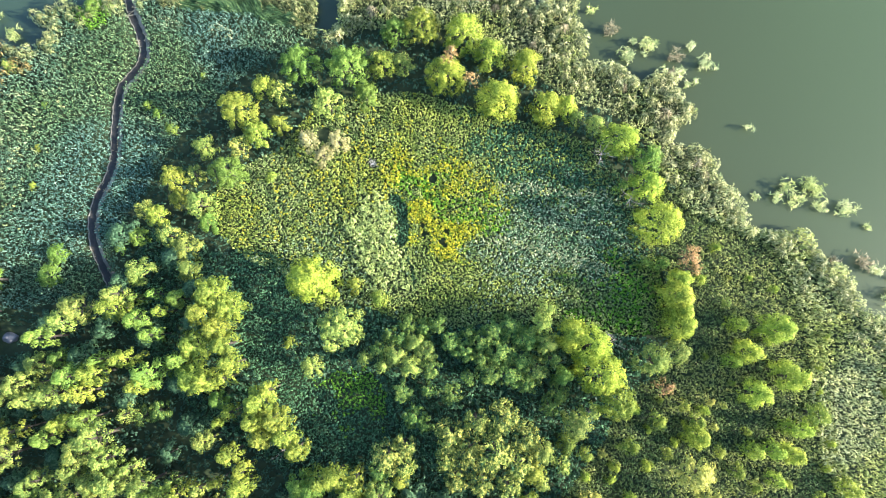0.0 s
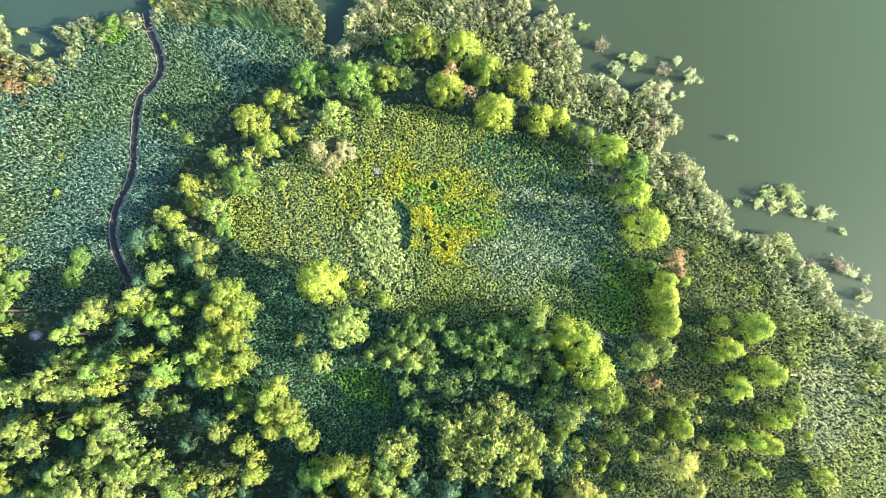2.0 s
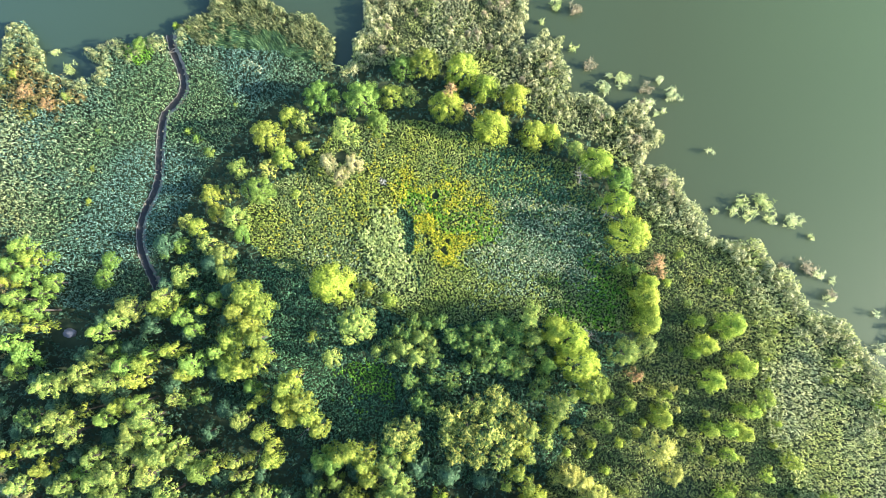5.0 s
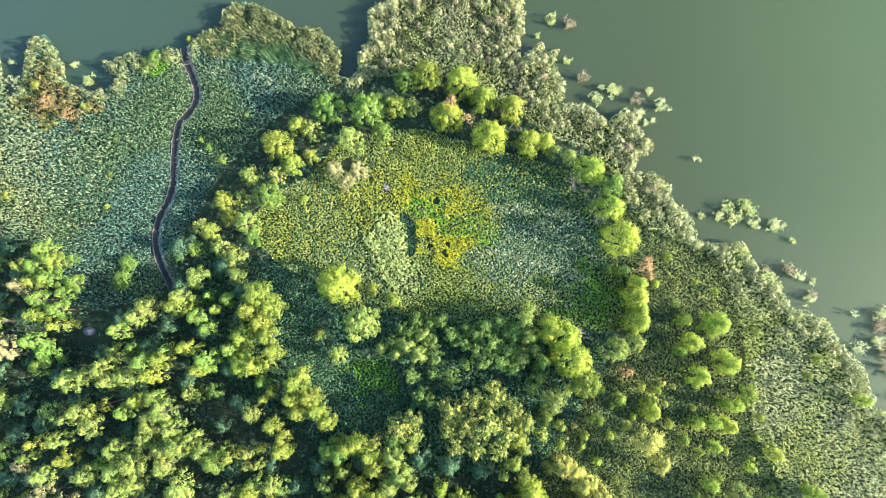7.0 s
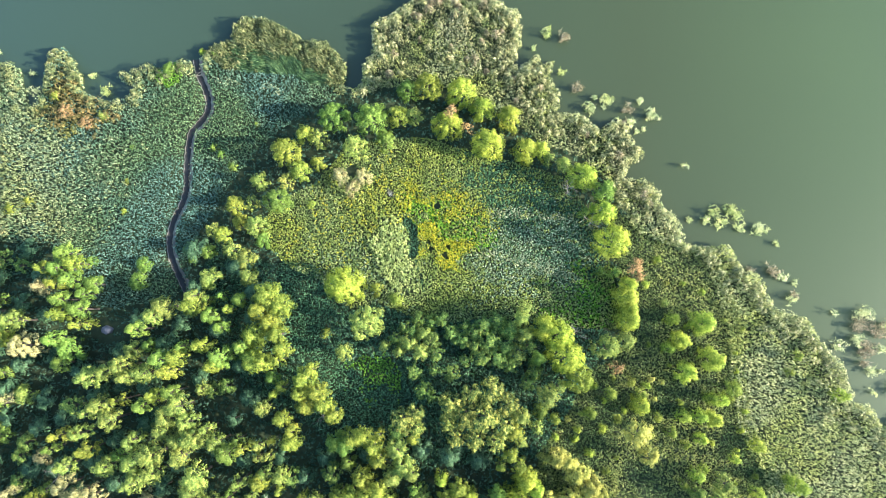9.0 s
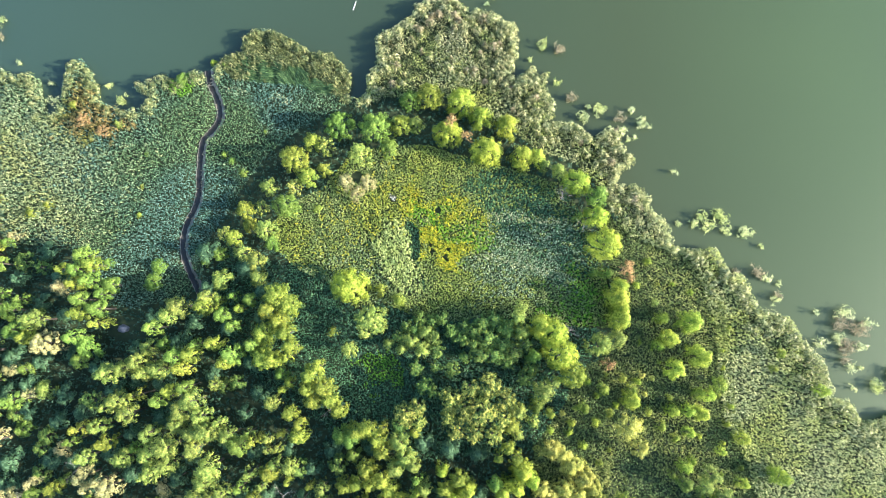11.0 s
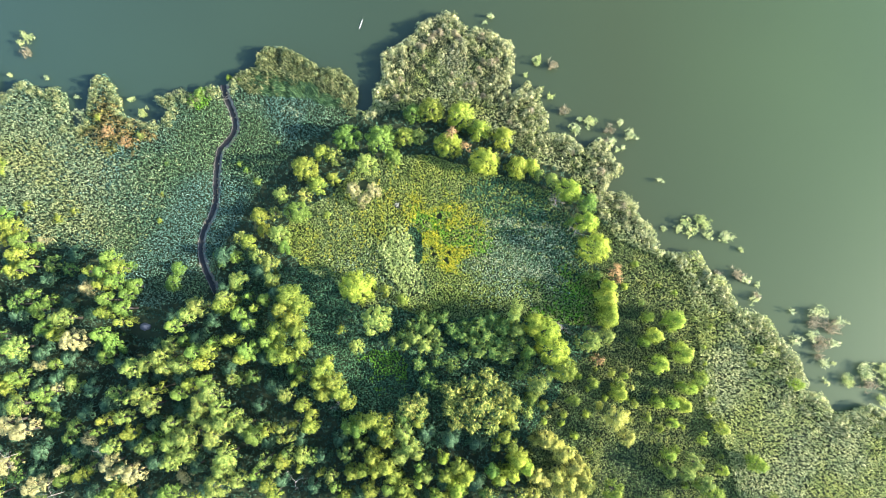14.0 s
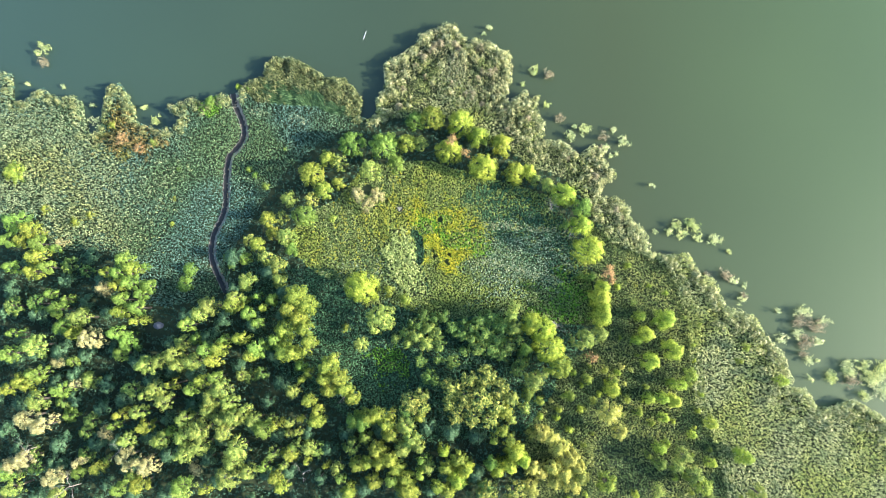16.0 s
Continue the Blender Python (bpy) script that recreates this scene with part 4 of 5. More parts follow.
# small bushes that dot the rough ground east of the meadow
dots = []
spots = tree_rng.uniform((15, -58), (80, 15), (2200, 2))
for x, y in spots[inside(spots, BUSHES)]:
    if np.min(np.hypot(TALL[:, 0] - x, TALL[:, 1] - y) - TALL[:, 2]) < 0.3 or any(math.hypot(x - u, y - v) < 3.0 for u, v in dots):
        continue
    dots.append((x, y))
    if len(dots) > 42:
        break
    k = tree_rng.uniform(0.5, 1.15)
    plant(("lime", "olive", "lime", "bright", "lime", "lime")[int(tree_rng.integers(0, 6))], x, y, k, k * 1.6 + 0.7, tree_rng)


# ---- herbs, reeds and undergrowth: nobody could count them ----
def scatter(poly, per_m2, r):
    poly = np.asarray(poly, float)
    lo, hi = np.maximum(poly.min(0), (-128, -60)), np.minimum(poly.max(0), (122, 92))
    step = 1 / math.sqrt(per_m2)
    gx, gy = np.meshgrid(np.arange(lo[0], hi[0], step), np.arange(lo[1], hi[1], step))
    gx[::2] += step / 2
    p = np.stack([gx.ravel(), gy.ravel()], 1)
    p += r.uniform(-0.48, 0.48, p.shape) * step
    p = p[inside(p, poly)]
    p = p[inside(p, LAND)]
    d, side = distance(p, DITCH, True)
    return p[d > np.where(side < 0, 1.4, 0.6)]


def tufts(p, r, height, blades, long, wide, lean=0.7, wind=(0, 0), flat=0.3, spread=0.28, rise=0.0):
    """Tufts of drooping blades at the plan points p: each blade a long pointed leaf near the top of its stem."""
    z0 = np.maximum(terrain(p), 0.0)
    i = np.repeat(np.arange(len(p)), blades)
    k = len(i)
    h = height[i] * (1.0 - 0.6 * r.uniform(0, 1, k) ** 1.6)
    a = r.uniform(0, 2 * math.pi, k)
    out = np.stack([np.cos(a), np.sin(a)], 1) + np.array(wind)
    lg = long * r.uniform(0.6, 1.3, k)
    c = np.column_stack([p[i] + out * (spread * r.uniform(0.2, 1.0, k))[:, None], z0[i] + h])
    along = np.column_stack([out, r.uniform(-lean, lean, k) + 0.25])
    n = np.column_stack([r.normal(0, flat, (k, 2)), np.ones(k)]) - along * np.array((0.2, 0.2, 0)) + np.array((rise, 0, 0))
    return leaves(c, n, lg, lg * wide, along, r)


def domes(p, r, height, blades, long, wide, radius, wind=(0, 0), drop=0.5, rough=0.3):
    """Plants with rounded tops, each apart from the next: leaves lie over a dome and turn outwards, down to its skirt."""
    z0 = np.maximum(terrain(p), 0.0)
    size = r.uniform(0.6, 1.25, len(p))
    tall = height * r.uniform(0.6, 1.25, len(p))
    i = np.repeat(np.arange(len(p)), blades)
    k = len(i)
    a, u = r.uniform(0, 6.283, k), np.sqrt(r.uniform(0, 1, k))
    out = np.stack([np.cos(a), np.sin(a)], 1)
    c = np.column_stack([p[i] + out * (u * radius * size[i])[:, None], z0[i] + tall[i] * (1 - drop * u**2) + r.normal(0, 0.05, k)])
    along = np.column_stack([out + np.array(wind) + r.normal(0, 0.4, (k, 2)), 0.3 - 0.8 * u])
    n = np.column_stack([out * (u * 1.2)[:, None], np.full(k, 0.75)]) + r.normal(0, rough, (k, 3))
    lg = long * r.uniform(0.65, 1.3, k) * np.sqrt(size[i])
    return leaves(c, n, lg, lg * wide, along, r)


def stuff(name, v, mat, label, category):
    return tagged(new(name, quads(name, v, mat)), label, category, kind="stuff")


REED_WEST = leaf_material("west_reed_leaf", [(0.0, (0.041, 0.106, 0.072)), (0.55, (0.088, 0.179, 0.139)), (1.0, (0.262, 0.392, 0.332))],
                          [(0.0, (0.047, 0.106, 0.052)), (0.55, (0.104, 0.185, 0.087)), (1.0, (0.276, 0.367, 0.180))], 0.045, spread=0.0, thin=0.4, gloss=0.62)
REED_EAST = leaf_material("east_reed_leaf", [(0.0, (0.221, 0.277, 0.117)), (0.5, (0.356, 0.395, 0.184)), (1.0, (0.679, 0.692, 0.384))],
                          [(0.0, (0.215, 0.277, 0.074)), (0.5, (0.332, 0.383, 0.110)), (1.0, (0.590, 0.622, 0.221))], 0.06, spread=0.0, thin=0.36, gloss=0.62, clump=0.6)
REED_NORTH = leaf_material("north_reed_leaf", [(0.0, (0.050, 0.076, 0.031)), (0.5, (0.169, 0.189, 0.082)), (1.0, (0.600, 0.564, 0.317))],
                           [(0.0, (0.056, 0.098, 0.031)), (0.5, (0.163, 0.207, 0.066)), (1.0, (0.450, 0.476, 0.173))], 0.12, spread=0.0, thin=0.36, gloss=0.62, clump=0.45)
RUST_REED = leaf_material("rust_reed_leaf", [(0.0, (0.07, 0.085, 0.03)), (0.5, (0.165, 0.145, 0.05)), (1.0, (0.34, 0.255, 0.11))],
                          [(0.0, (0.08, 0.11, 0.03)), (0.5, (0.19, 0.195, 0.05)), (1.0, (0.36, 0.34, 0.10))], 0.22, spread=0.0, thin=0.36)
TUSSOCK = leaf_material("tussock_leaf", [(0.0, (0.057, 0.084, 0.033)), (0.5, (0.196, 0.218, 0.094)), (1.0, (0.607, 0.578, 0.330))], spread=0.0, thin=0.4, gloss=0.62)
TALLREED = leaf_material("tall_reed_leaf", [(0.0, (0.149, 0.215, 0.061)), (0.5, (0.287, 0.362, 0.116)), (1.0, (0.629, 0.685, 0.288))], spread=0.0, thin=0.4)
REED_PALE = leaf_material("pale_reed_leaf", [(0.0, (0.105, 0.165, 0.085)), (0.5, (0.205, 0.270, 0.142)), (1.0, (0.46, 0.52, 0.30))],
                          [(0.0, (0.125, 0.17, 0.062)), (0.5, (0.25, 0.29, 0.11)), (1.0, (0.52, 0.53, 0.23))], 0.05, spread=0.0, thin=0.4, gloss=0.62)
HERB = leaf_material("herb_leaf", [(0.0, (0.105, 0.165, 0.032)), (0.5, (0.250, 0.325, 0.060)), (1.0, (0.43, 0.46, 0.12))],
                     [(0.0, (0.095, 0.165, 0.045)), (0.5, (0.195, 0.272, 0.086)), (1.0, (0.40, 0.45, 0.20))], 0.07, spread=0.0, thin=0.4, clump=0.6, patch_lo=0.41, patch_hi=0.56)
# blue of the shade is mixed into these green tones
NETTLE = leaf_material("shade_blue_nettle_leaf", [(0.0, (0.031, 0.091, 0.044)), (0.5, (0.074, 0.169, 0.087)), (1.0, (0.177, 0.334, 0.175))], spread=0.0, thin=0.4)
SILVER = leaf_material("silvery_leaf", [(0.0, (0.059, 0.139, 0.069)), (0.5, (0.161, 0.265, 0.145)), (1.0, (0.628, 0.701, 0.491))], spread=0.0, thin=0.4, gloss=0.62)
FLOWER = leaf_material("yellow_flower", [(0.0, (0.287, 0.347, 0.020)), (0.5, (0.425, 0.420, 0.025)), (1.0, (0.690, 0.564, 0.036))], thin=0.4, spread=0.0)
# darkness of the gaps below the crowns is put into these tones
UNDER = leaf_material("shade_dark_undergrowth_leaf", [(0.0, (0.028, 0.065, 0.043)), (0.6, (0.042, 0.090, 0.055)), (1.0, (0.084, 0.156, 0.098))], spread=0.0, thin=0.4)
LUSH_LEAF = leaf_material("lush_leaf", [(0.0, (0.088, 0.226, 0.020)), (0.5, (0.148, 0.319, 0.030)), (1.0, (0.276, 0.488, 0.052))], spread=0.0, thin=0.4)
SCRUB = leaf_material("scrub_leaf", [(0.0, (0.128, 0.175, 0.052)), (0.5, (0.222, 0.265, 0.076)), (1.0, (0.436, 0.455, 0.164))],
                      [(0.0, (0.055, 0.10, 0.035)), (0.5, (0.105, 0.165, 0.055)), (1.0, (0.24, 0.30, 0.11))], 0.09, spread=0.0, thin=0.4)
SEDGE_GREEN = leaf_material("green_sedge", [(0.0, (0.03, 0.07, 0.03)), (0.5, (0.06, 0.12, 0.05)), (1.0, (0.156, 0.240, 0.096))], spread=0.0, thin=0.4)
STRAW = leaf_material("straw", [(0.0, (0.13, 0.11, 0.06)), (0.6, (0.24, 0.21, 0.13)), (1.0, (0.432, 0.384, 0.264))], spread=0.0, thin=0.4)
LONGGRASS = leaf_material("long_sedge", [(0.0, (0.043, 0.064, 0.025)), (0.5, (0.102, 0.128, 0.047)), (1.0, (0.337, 0.347, 0.163))], spread=0.0, thin=0.4)
REED_SHORE = leaf_material("shore_reed_leaf", [(0.0, (0.096, 0.135, 0.051)), (0.5, (0.192, 0.226, 0.093)), (1.0, (0.368, 0.377, 0.178))], spread=0.0, thin=0.4, gloss=0.62)
REED_RIM = leaf_material("rim_reed_leaf", [(0.0, (0.20, 0.23, 0.09)), (0.5, (0.35, 0.37, 0.17)), (1.0, (0.60, 0.60, 0.33))], spread=0.0, thin=0.4, gloss=0.62)
GOLDHERB = leaf_material("golden_herb_leaf", [(0.0, (0.067, 0.143, 0.016)), (0.5, (0.241, 0.341, 0.034)), (1.0, (0.497, 0.541, 0.060))], spread=0.0, thin=0.4, clump=0.6)
# cream of real seed heads, and of the painted sun streaks
CREAM = leaf_material("cream_seed_and_streak", [(0.0, (0.14, 0.19, 0.08)), (0.5, (0.28, 0.31, 0.17)), (1.0, (0.600, 0.600, 0.396))], spread=0.0, thin=0.3, gloss=0.62)

r = np.random.default_rng(3)
STRIP, STRIP_END = smooth_line(GAP), smooth_line(GAP_END)


HOLES = [(-3.6, 20.6, 0.7), (-5.2, 13.1, 0.45), (-4.9, 11.6, 0.5), (-1.3, 12.1, 0.5), (-2.0, 10.6, 0.55), (-1.5, 9.8, 0.4), (-21.3, 28.1, 1.2), (-13.3, 23.3, 0.8)]  # trodden gaps among the herbs: x, y, radius


def swathes(p, r, height, blades, long, wide, run):
    """Lodged grass: long blades that lie along the run given at each point."""
    z0 = np.maximum(terrain(p), 0.0)
    i = np.repeat(np.arange(len(p)), blades)
    k = len(i)
    c = np.column_stack([p[i] + r.normal(0, 0.16, (k, 2)), z0[i] + height[i] * r.uniform(0.75, 1.0, k)])
    along = np.column_stack([run[i] + r.normal(0, 0.22, (k, 2)), r.normal(0, 0.15, k)])
    n = np.column_stack([r.normal(0, 0.35, (k, 2)), np.ones(k)])
    lg = long * r.uniform(0.6, 1.25, k)
    return leaves(c, n, lg, lg * wide, along, r)


def near(p, poly, blur=1.2):
    """Inside a patch whose edge is ragged."""
    lump = np.stack([waves(p, 4.0, 71), waves(p, 4.0, 72)], 1) * 8 - 4
    return inside(p + lump * 0.6 + r.normal(0, blur, p.shape), poly)


def strip(p, more=0.0):
    return (distance(p, STRIP) < 0.95 + more) | (distance(p, STRIP_END) < 0.12 + more)


# sedge and reed west of the wood
p = scatter(WEST, 5.4, r)
p = p[~inside(p, HEADLAND)]
rust = near(p, RUST_BED, 0.8) & (r.random(len(p)) < 0.68)
# stronger sun on the far-western bed is put into paler reed leaves
pale = ~rust & ((near(p, PALE_BED, 3.0) & (r.random(len(p)) < 0.4 + 0.45 * (p[:, 0] < -82))) | (distance(p, SHORE) < 2.5) & (r.random(len(p)) < 0.6))
q = p[rust]
stuff("rust_reeds", domes(q, r, 1.3 + 1.2 * waves(q, 2.0, 5), 11, 0.26, 0.34, 0.36), RUST_REED, "rust-brown withering reeds and willowherb", "reeds")
q = p[pale]
stuff("pale_reeds", domes(q, r, 1.1 + 0.9 * waves(q, 3.0, 5), 8, 0.195, 0.4, 0.27), REED_PALE, "pale cream-green reeds, partly standing for sun on the western bed", "reeds")
mound = ~rust & ~pale & (np.abs(np.hypot(p[:, 0] - -60.9, p[:, 1] - 50.0) - 2.3) < 0.9 + 0.5 * r.random(len(p)))
q = p[mound]
stuff("lush_herbs", domes(q, r, 1.2 + 0.6 * waves(q, 1.2, 45), 9, 0.18, 0.42, 0.27), LUSH_LEAF, "bright green sedge ringing a mound by the ditch mouth", "sedge")
p = p[~rust & ~pale & ~mound]
stuff("reed_bed", domes(p, r, 1.0 + 0.6 * waves(p, 3.0, 5), 8, 0.185, 0.4, 0.26), REED_WEST, "blue-green sedge and reed bed", "reeds")
# long combed sedge on the headland: lodged swathes that sweep to the south-east
p = scatter(HEADLAND, 9.0, r)
low = near(p, SEDGE_LOW, 0.8)
q = p[low]
bend = 0.9 * np.sin(q[:, 0] * 0.42 + 1.4 * waves(q, 5.0, 44))[:, None] * np.array((0.35, 1.0)) + np.array((1.3, -0.8))
stuff("long_sedge", swathes(q, r, 0.35 + 1.3 * waves(q, 1.5, 15), 5, 0.85, 0.075, bend), SEDGE_GREEN, "long combed dark green sedge in the lee of the headland", "sedge")
p = p[~low]
stuff("long_sedge", domes(p, r, 1.0 + 1.1 * waves(p, 2.6, 15), 8, 0.42, 0.15, 0.34, wind=(0.8, -0.6)), LONGGRASS, "long combed brown-green sedge on the headland", "sedge")
# the round meadow
p = scatter(MEADOW, 7.6, r)
p = p[~strip(p) & (np.min([np.hypot(p[:, 0] - x, p[:, 1] - y) / k for x, y, k in HOLES], axis=0) > 1)]
tall = near(p, TALL_PATCH, 0.7)
pale = ~tall & near(p, SILVERY, 2.2) & (r.random(len(p)) < 0.75) | (~tall & near(p, SILVERY_WEST, 2.5) & (r.random(len(p)) < 0.35))
lush = ~tall & ~pale & (near(p, LUSH, 1.2) & (r.random(len(p)) < 0.75) | near(p, LUSH_EAST, 2.0) & (r.random(len(p)) < 0.6))
teal_shade = ~tall & ~pale & ~lush & ~near(p, YELLOW_BAND, 1.0) & near(p, TEAL_SHADE, 2.0) & (r.random(len(p)) < 0.8)
q = p[teal_shade]
stuff("nettle_patch", domes(q, r, 0.6 + 0.4 * waves(q, 1.5, 29), 8, 0.165, 0.48, 0.25), NETTLE, "nettles at the meadow's edge, tree shade put into their blue-green", "herbs")
gold = ~tall & ~pale & ~lush & (near(p, GOLD, 1.0) | near(p, YELLOW_BAND, 1.8) & (r.random(len(p)) < 0.8))
q = p[gold]
stuff("golden_herbs", domes(q, r, 0.7 + 0.4 * waves(q, 1.7, 38), 8, 0.155, 0.5, 0.24), GOLDHERB, "vivid yellow-green herbs under the flowers", "herbs")
q = p[~tall & ~pale & ~lush & ~teal_shade & ~gold]
stuff("meadow_herbs", domes(q, r, 0.75 + 0.5 * waves(q, 2.2, 8), 8, 0.155, 0.5, 0.24), HERB, "yellow-green tall herbs of the meadow", "herbs")
q = p[lush]
stuff("lush_herbs", domes(q, r, 0.6 + 0.4 * waves(q, 1.5, 9), 10, 0.18, 0.5, 0.27), LUSH_LEAF, "lush bright green herbs of the meadow", "herbs")
q = p[pale]
stuff("silvery_herbs", domes(q, r, 0.6 + 0.4 * waves(q, 1.6, 18), 8, 0.155, 0.48, 0.24), SILVER, "silvery blue-green herbs gone to seed", "herbs")
q = scatter(MEADOW, 5.0, r)
q = q[near(q, TALL_PATCH, 0.7)]
q = q[~strip(q)]
stuff("tall_reeds", domes(q, r, 1.1 + 0.9 * waves(q, 1.8, 19), 13, 0.32, 0.16, 0.36, wind=(-0.5, -0.5)), TALLREED, "tall pale reeds in a round patch", "reeds")
# sun streaks between the tree shadows, painted as pale heads across the silvery herbs
q = scatter(MEADOW, 6.0, r)
row = np.minimum(distance(q, smooth_line(SUN_STREAK)), distance(q, smooth_line(SUN_STREAK_NORTH))) + r.normal(0, 0.25, len(q))
q = q[row < 0.3 + 0.5 * waves(q, 3.0, 91)]
stuff("seed_heads", domes(q, r, 1.0 + 0.3 * waves(q, 1.5, 92), 7, 0.15, 0.42, 0.2), CREAM, "cream leaf rows painting sun streaks over silvery herbs", "herbs")
for poly, high in ((SEED_BED, 1.5), (SEED_BANK, 1.5), (SPECKLED, 2.2)):
    q = scatter(poly, 2.6, r)
    stuff("seed_heads", domes(q, r, high + 0.4 * waves(q, 1.5, 92), 8, 0.15, 0.45, 0.24), CREAM, "cream flower heads speckled over the reeds", "herbs")
# a sunken strip of low growth beside the reed patch, shade in its leaf colour
q = scatter(MEADOW, 10.0, r)
q = q[strip(q, 0.1)]
stuff("low_herbs", domes(q, r, 0.2 + 0.2 * waves(q, 1.0, 41), 6, 0.16, 0.45, 0.2), NETTLE, "low growth in a sunken strip, shade put into its blue-green", "herbs")
# yellow flower heads
for poly, dens, sill, blur in ((GOLD, 10.0, 0.22, 0.8), (YELLOW_BAND, 8.0, 0.37, 1.3), (FLOWER_WEST, 4.0, 0.57, 3.0)):
    q = scatter(MEADOW, dens, r)
    q = q[near(q, poly, blur) & (waves(q, 2.0, 31) * 0.5 + waves(q, 0.8, 32) * 0.5 > sill) & ~near(q, SILVERY, 2.0) & ~near(q, LUSH_EAST) & ~near(q, TALL_PATCH, 1.1) & ~strip(q, 0.1)]
    q = q[np.min([np.hypot(q[:, 0] - x, q[:, 1] - y) / k for x, y, k in HOLES], axis=0) > 1]
    stuff("yellow_flowers", domes(q, r, 1.1 + 0.25 * waves(q, 1.2, 33), 9, 0.10, 0.65, 0.2, drop=0.25), FLOWER, "golden-yellow flower heads among green herbs", "flowers")
p = scatter(CLEARING, 5.5, r)
spot = near(p, LIME_SPOT, 1.2)
stuff("lush_herbs", domes(p[spot], r, 0.5 + 0.4 * waves(p[spot], 1.5, 9), 9, 0.16, 0.45, 0.25), LUSH_LEAF, "bright green herbs in a shaded clearing", "herbs")
p = p[~spot]
stuff("nettle_patch", domes(p, r, 0.5 + 0.5 * waves(p, 2.5, 9), 9, 0.17, 0.45, 0.26), NETTLE, "dark green nettles in a shaded clearing", "herbs")
p = scatter(GLADE, 4.5, r)
stuff("sedge_glade", domes(p, r, 0.6 + 0.6 * waves(p, 2.5, 10), 9, 0.18, 0.4, 0.28), SCRUB, "pale grey-green sedge in a glade", "herbs")
# reeds along the eastern shore
p = scatter(REEDS, 4.3, r)
edge = np.exp(-distance(p, SHORE) / 5)
north = near(p, NORTH_REEDS, 1.5)
q = p[north]
stuff("reed_bed", domes(q, r, 0.8 + 1.9 * waves(q, 2.2, 66), 10, 0.24, 0.26, 0.36, wind=(0.3, 0.3), drop=0.6), REED_NORTH, "grey-olive reed bed on the northern headland", "reeds")
p, edge = p[~north], edge[~north]
stuff("reed_bed", domes(p, r, 1.0 + (0.4 + 1.6 * edge) * waves(p, 3.0, 66), 9, 0.23, 0.29, 0.31, wind=(-0.4, 0.2), drop=0.6), REED_EAST, "pale olive reed bed along the shore", "reeds")


def tussocks(p, r, blades, long, wide):
    """Big tussocks: long blades that rise from one crown and droop outwards."""
    z0 = np.maximum(terrain(p), 0.0)
    size = r.uniform(0.6, 1.25, len(p))
    i = np.repeat(np.arange(len(p)), blades)
    k = len(i)
    a, u = r.uniform(0, 6.283, k), np.sqrt(r.uniform(0, 1, k))
    out = np.stack([np.cos(a), np.sin(a)], 1)
    c = np.column_stack([p[i] + out * (u * size[i] * 0.95)[:, None], z0[i] + size[i] * (2.3 - 1.3 * u**2) + r.normal(0, 0.1, k)])
    along = np.column_stack([out, 0.8 - 1.5 * u])
    n = np.column_stack([out * (0.3 + u)[:, None], np.full(k, 0.9)]) + r.normal(0, 0.3, (k, 3))
    lg = long * r.uniform(0.6, 1.3, k)
    return leaves(c, n, lg, lg * wide, along, r)


q = scatter(REEDS, 0.42, r)
d = distance(q, SHORE)
q = q[(d > 0.7) & ((d < r.uniform(1.5, 7, len(d))) | inside(q, NORTH_REEDS) & (r.random(len(d)) < 0.15))]
stuff("reed_tussocks", tussocks(q, r, 80, 0.42, 0.14), TUSSOCK, "pale olive reed tussocks leaning over the shore", "reeds")
q = scatter(REEDS, 1.1, r)
d = distance(q, SHORE)
q = q[(d > 0.3) & (d < 0.7 + 1.3 * waves(q, 2.5, 58))]
stuff("reed_tussocks", tussocks(q, r, 44, 0.3, 0.2), REED_RIM, "cream-tipped tall reeds along the lake's edge", "reeds")
q = scatter(WEST, 0.6, r)
d = distance(q, SHORE)
q = q[(d > 0.5) & (d < r.uniform(0.8, 3.4, len(d)))]
stuff("reed_tussocks", tussocks(q, r, 70, 0.27, 0.24), REED_SHORE, "pale yellow-green reed tussocks along the western bays", "reeds")
q = scatter(NORTH_REEDS, 0.03, r)
q = np.concatenate([DRY_SPOTS, q[distance(q, SHORE) > 1.5]])
stuff("dry_tussocks", tussocks(q, r, 80, 0.55, 0.1), STRAW, "dry pinkish-grey reed tussocks on the headland", "reeds")
p = scatter(BUSHES, 6.2, r)
stuff("scrub", domes(p, r, 0.5 + 0.6 * waves(p, 2.4, 12) ** 2 + 0.3 * waves(p, 1.1, 13), 9, 0.155, 0.5, 0.27), SCRUB, "rough mixed scrub of herbs and brambles", "scrub")
THICKET_FLOOR = [
    (-50, 14), (-36, 8), (-24, 4), (-12, 4), (14, 4), (31, -4), (26, -20), (16, -30), (-8, -32), (-26, -26), (-44, -14), (-52, 0),
]
p = scatter(THICKET_FLOOR, 3.2, r)
p = p[~(inside(p, CLEARING) | inside(p, BUSHES) | inside(p, MEADOW) | inside(p, WEST))]
stuff("nettle_patch", domes(p, r, 0.8 + 0.9 * waves(p, 2.5, 49), 9, 0.19, 0.48, 0.34), NETTLE, "dark green nettles and brambles under the thicket", "herbs")
# undergrowth of the wood floor, coloured dark for the shade there
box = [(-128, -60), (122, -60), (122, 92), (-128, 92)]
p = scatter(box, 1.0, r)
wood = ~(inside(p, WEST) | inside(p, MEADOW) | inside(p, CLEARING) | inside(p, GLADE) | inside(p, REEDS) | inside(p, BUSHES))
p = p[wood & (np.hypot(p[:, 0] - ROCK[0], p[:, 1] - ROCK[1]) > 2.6)]
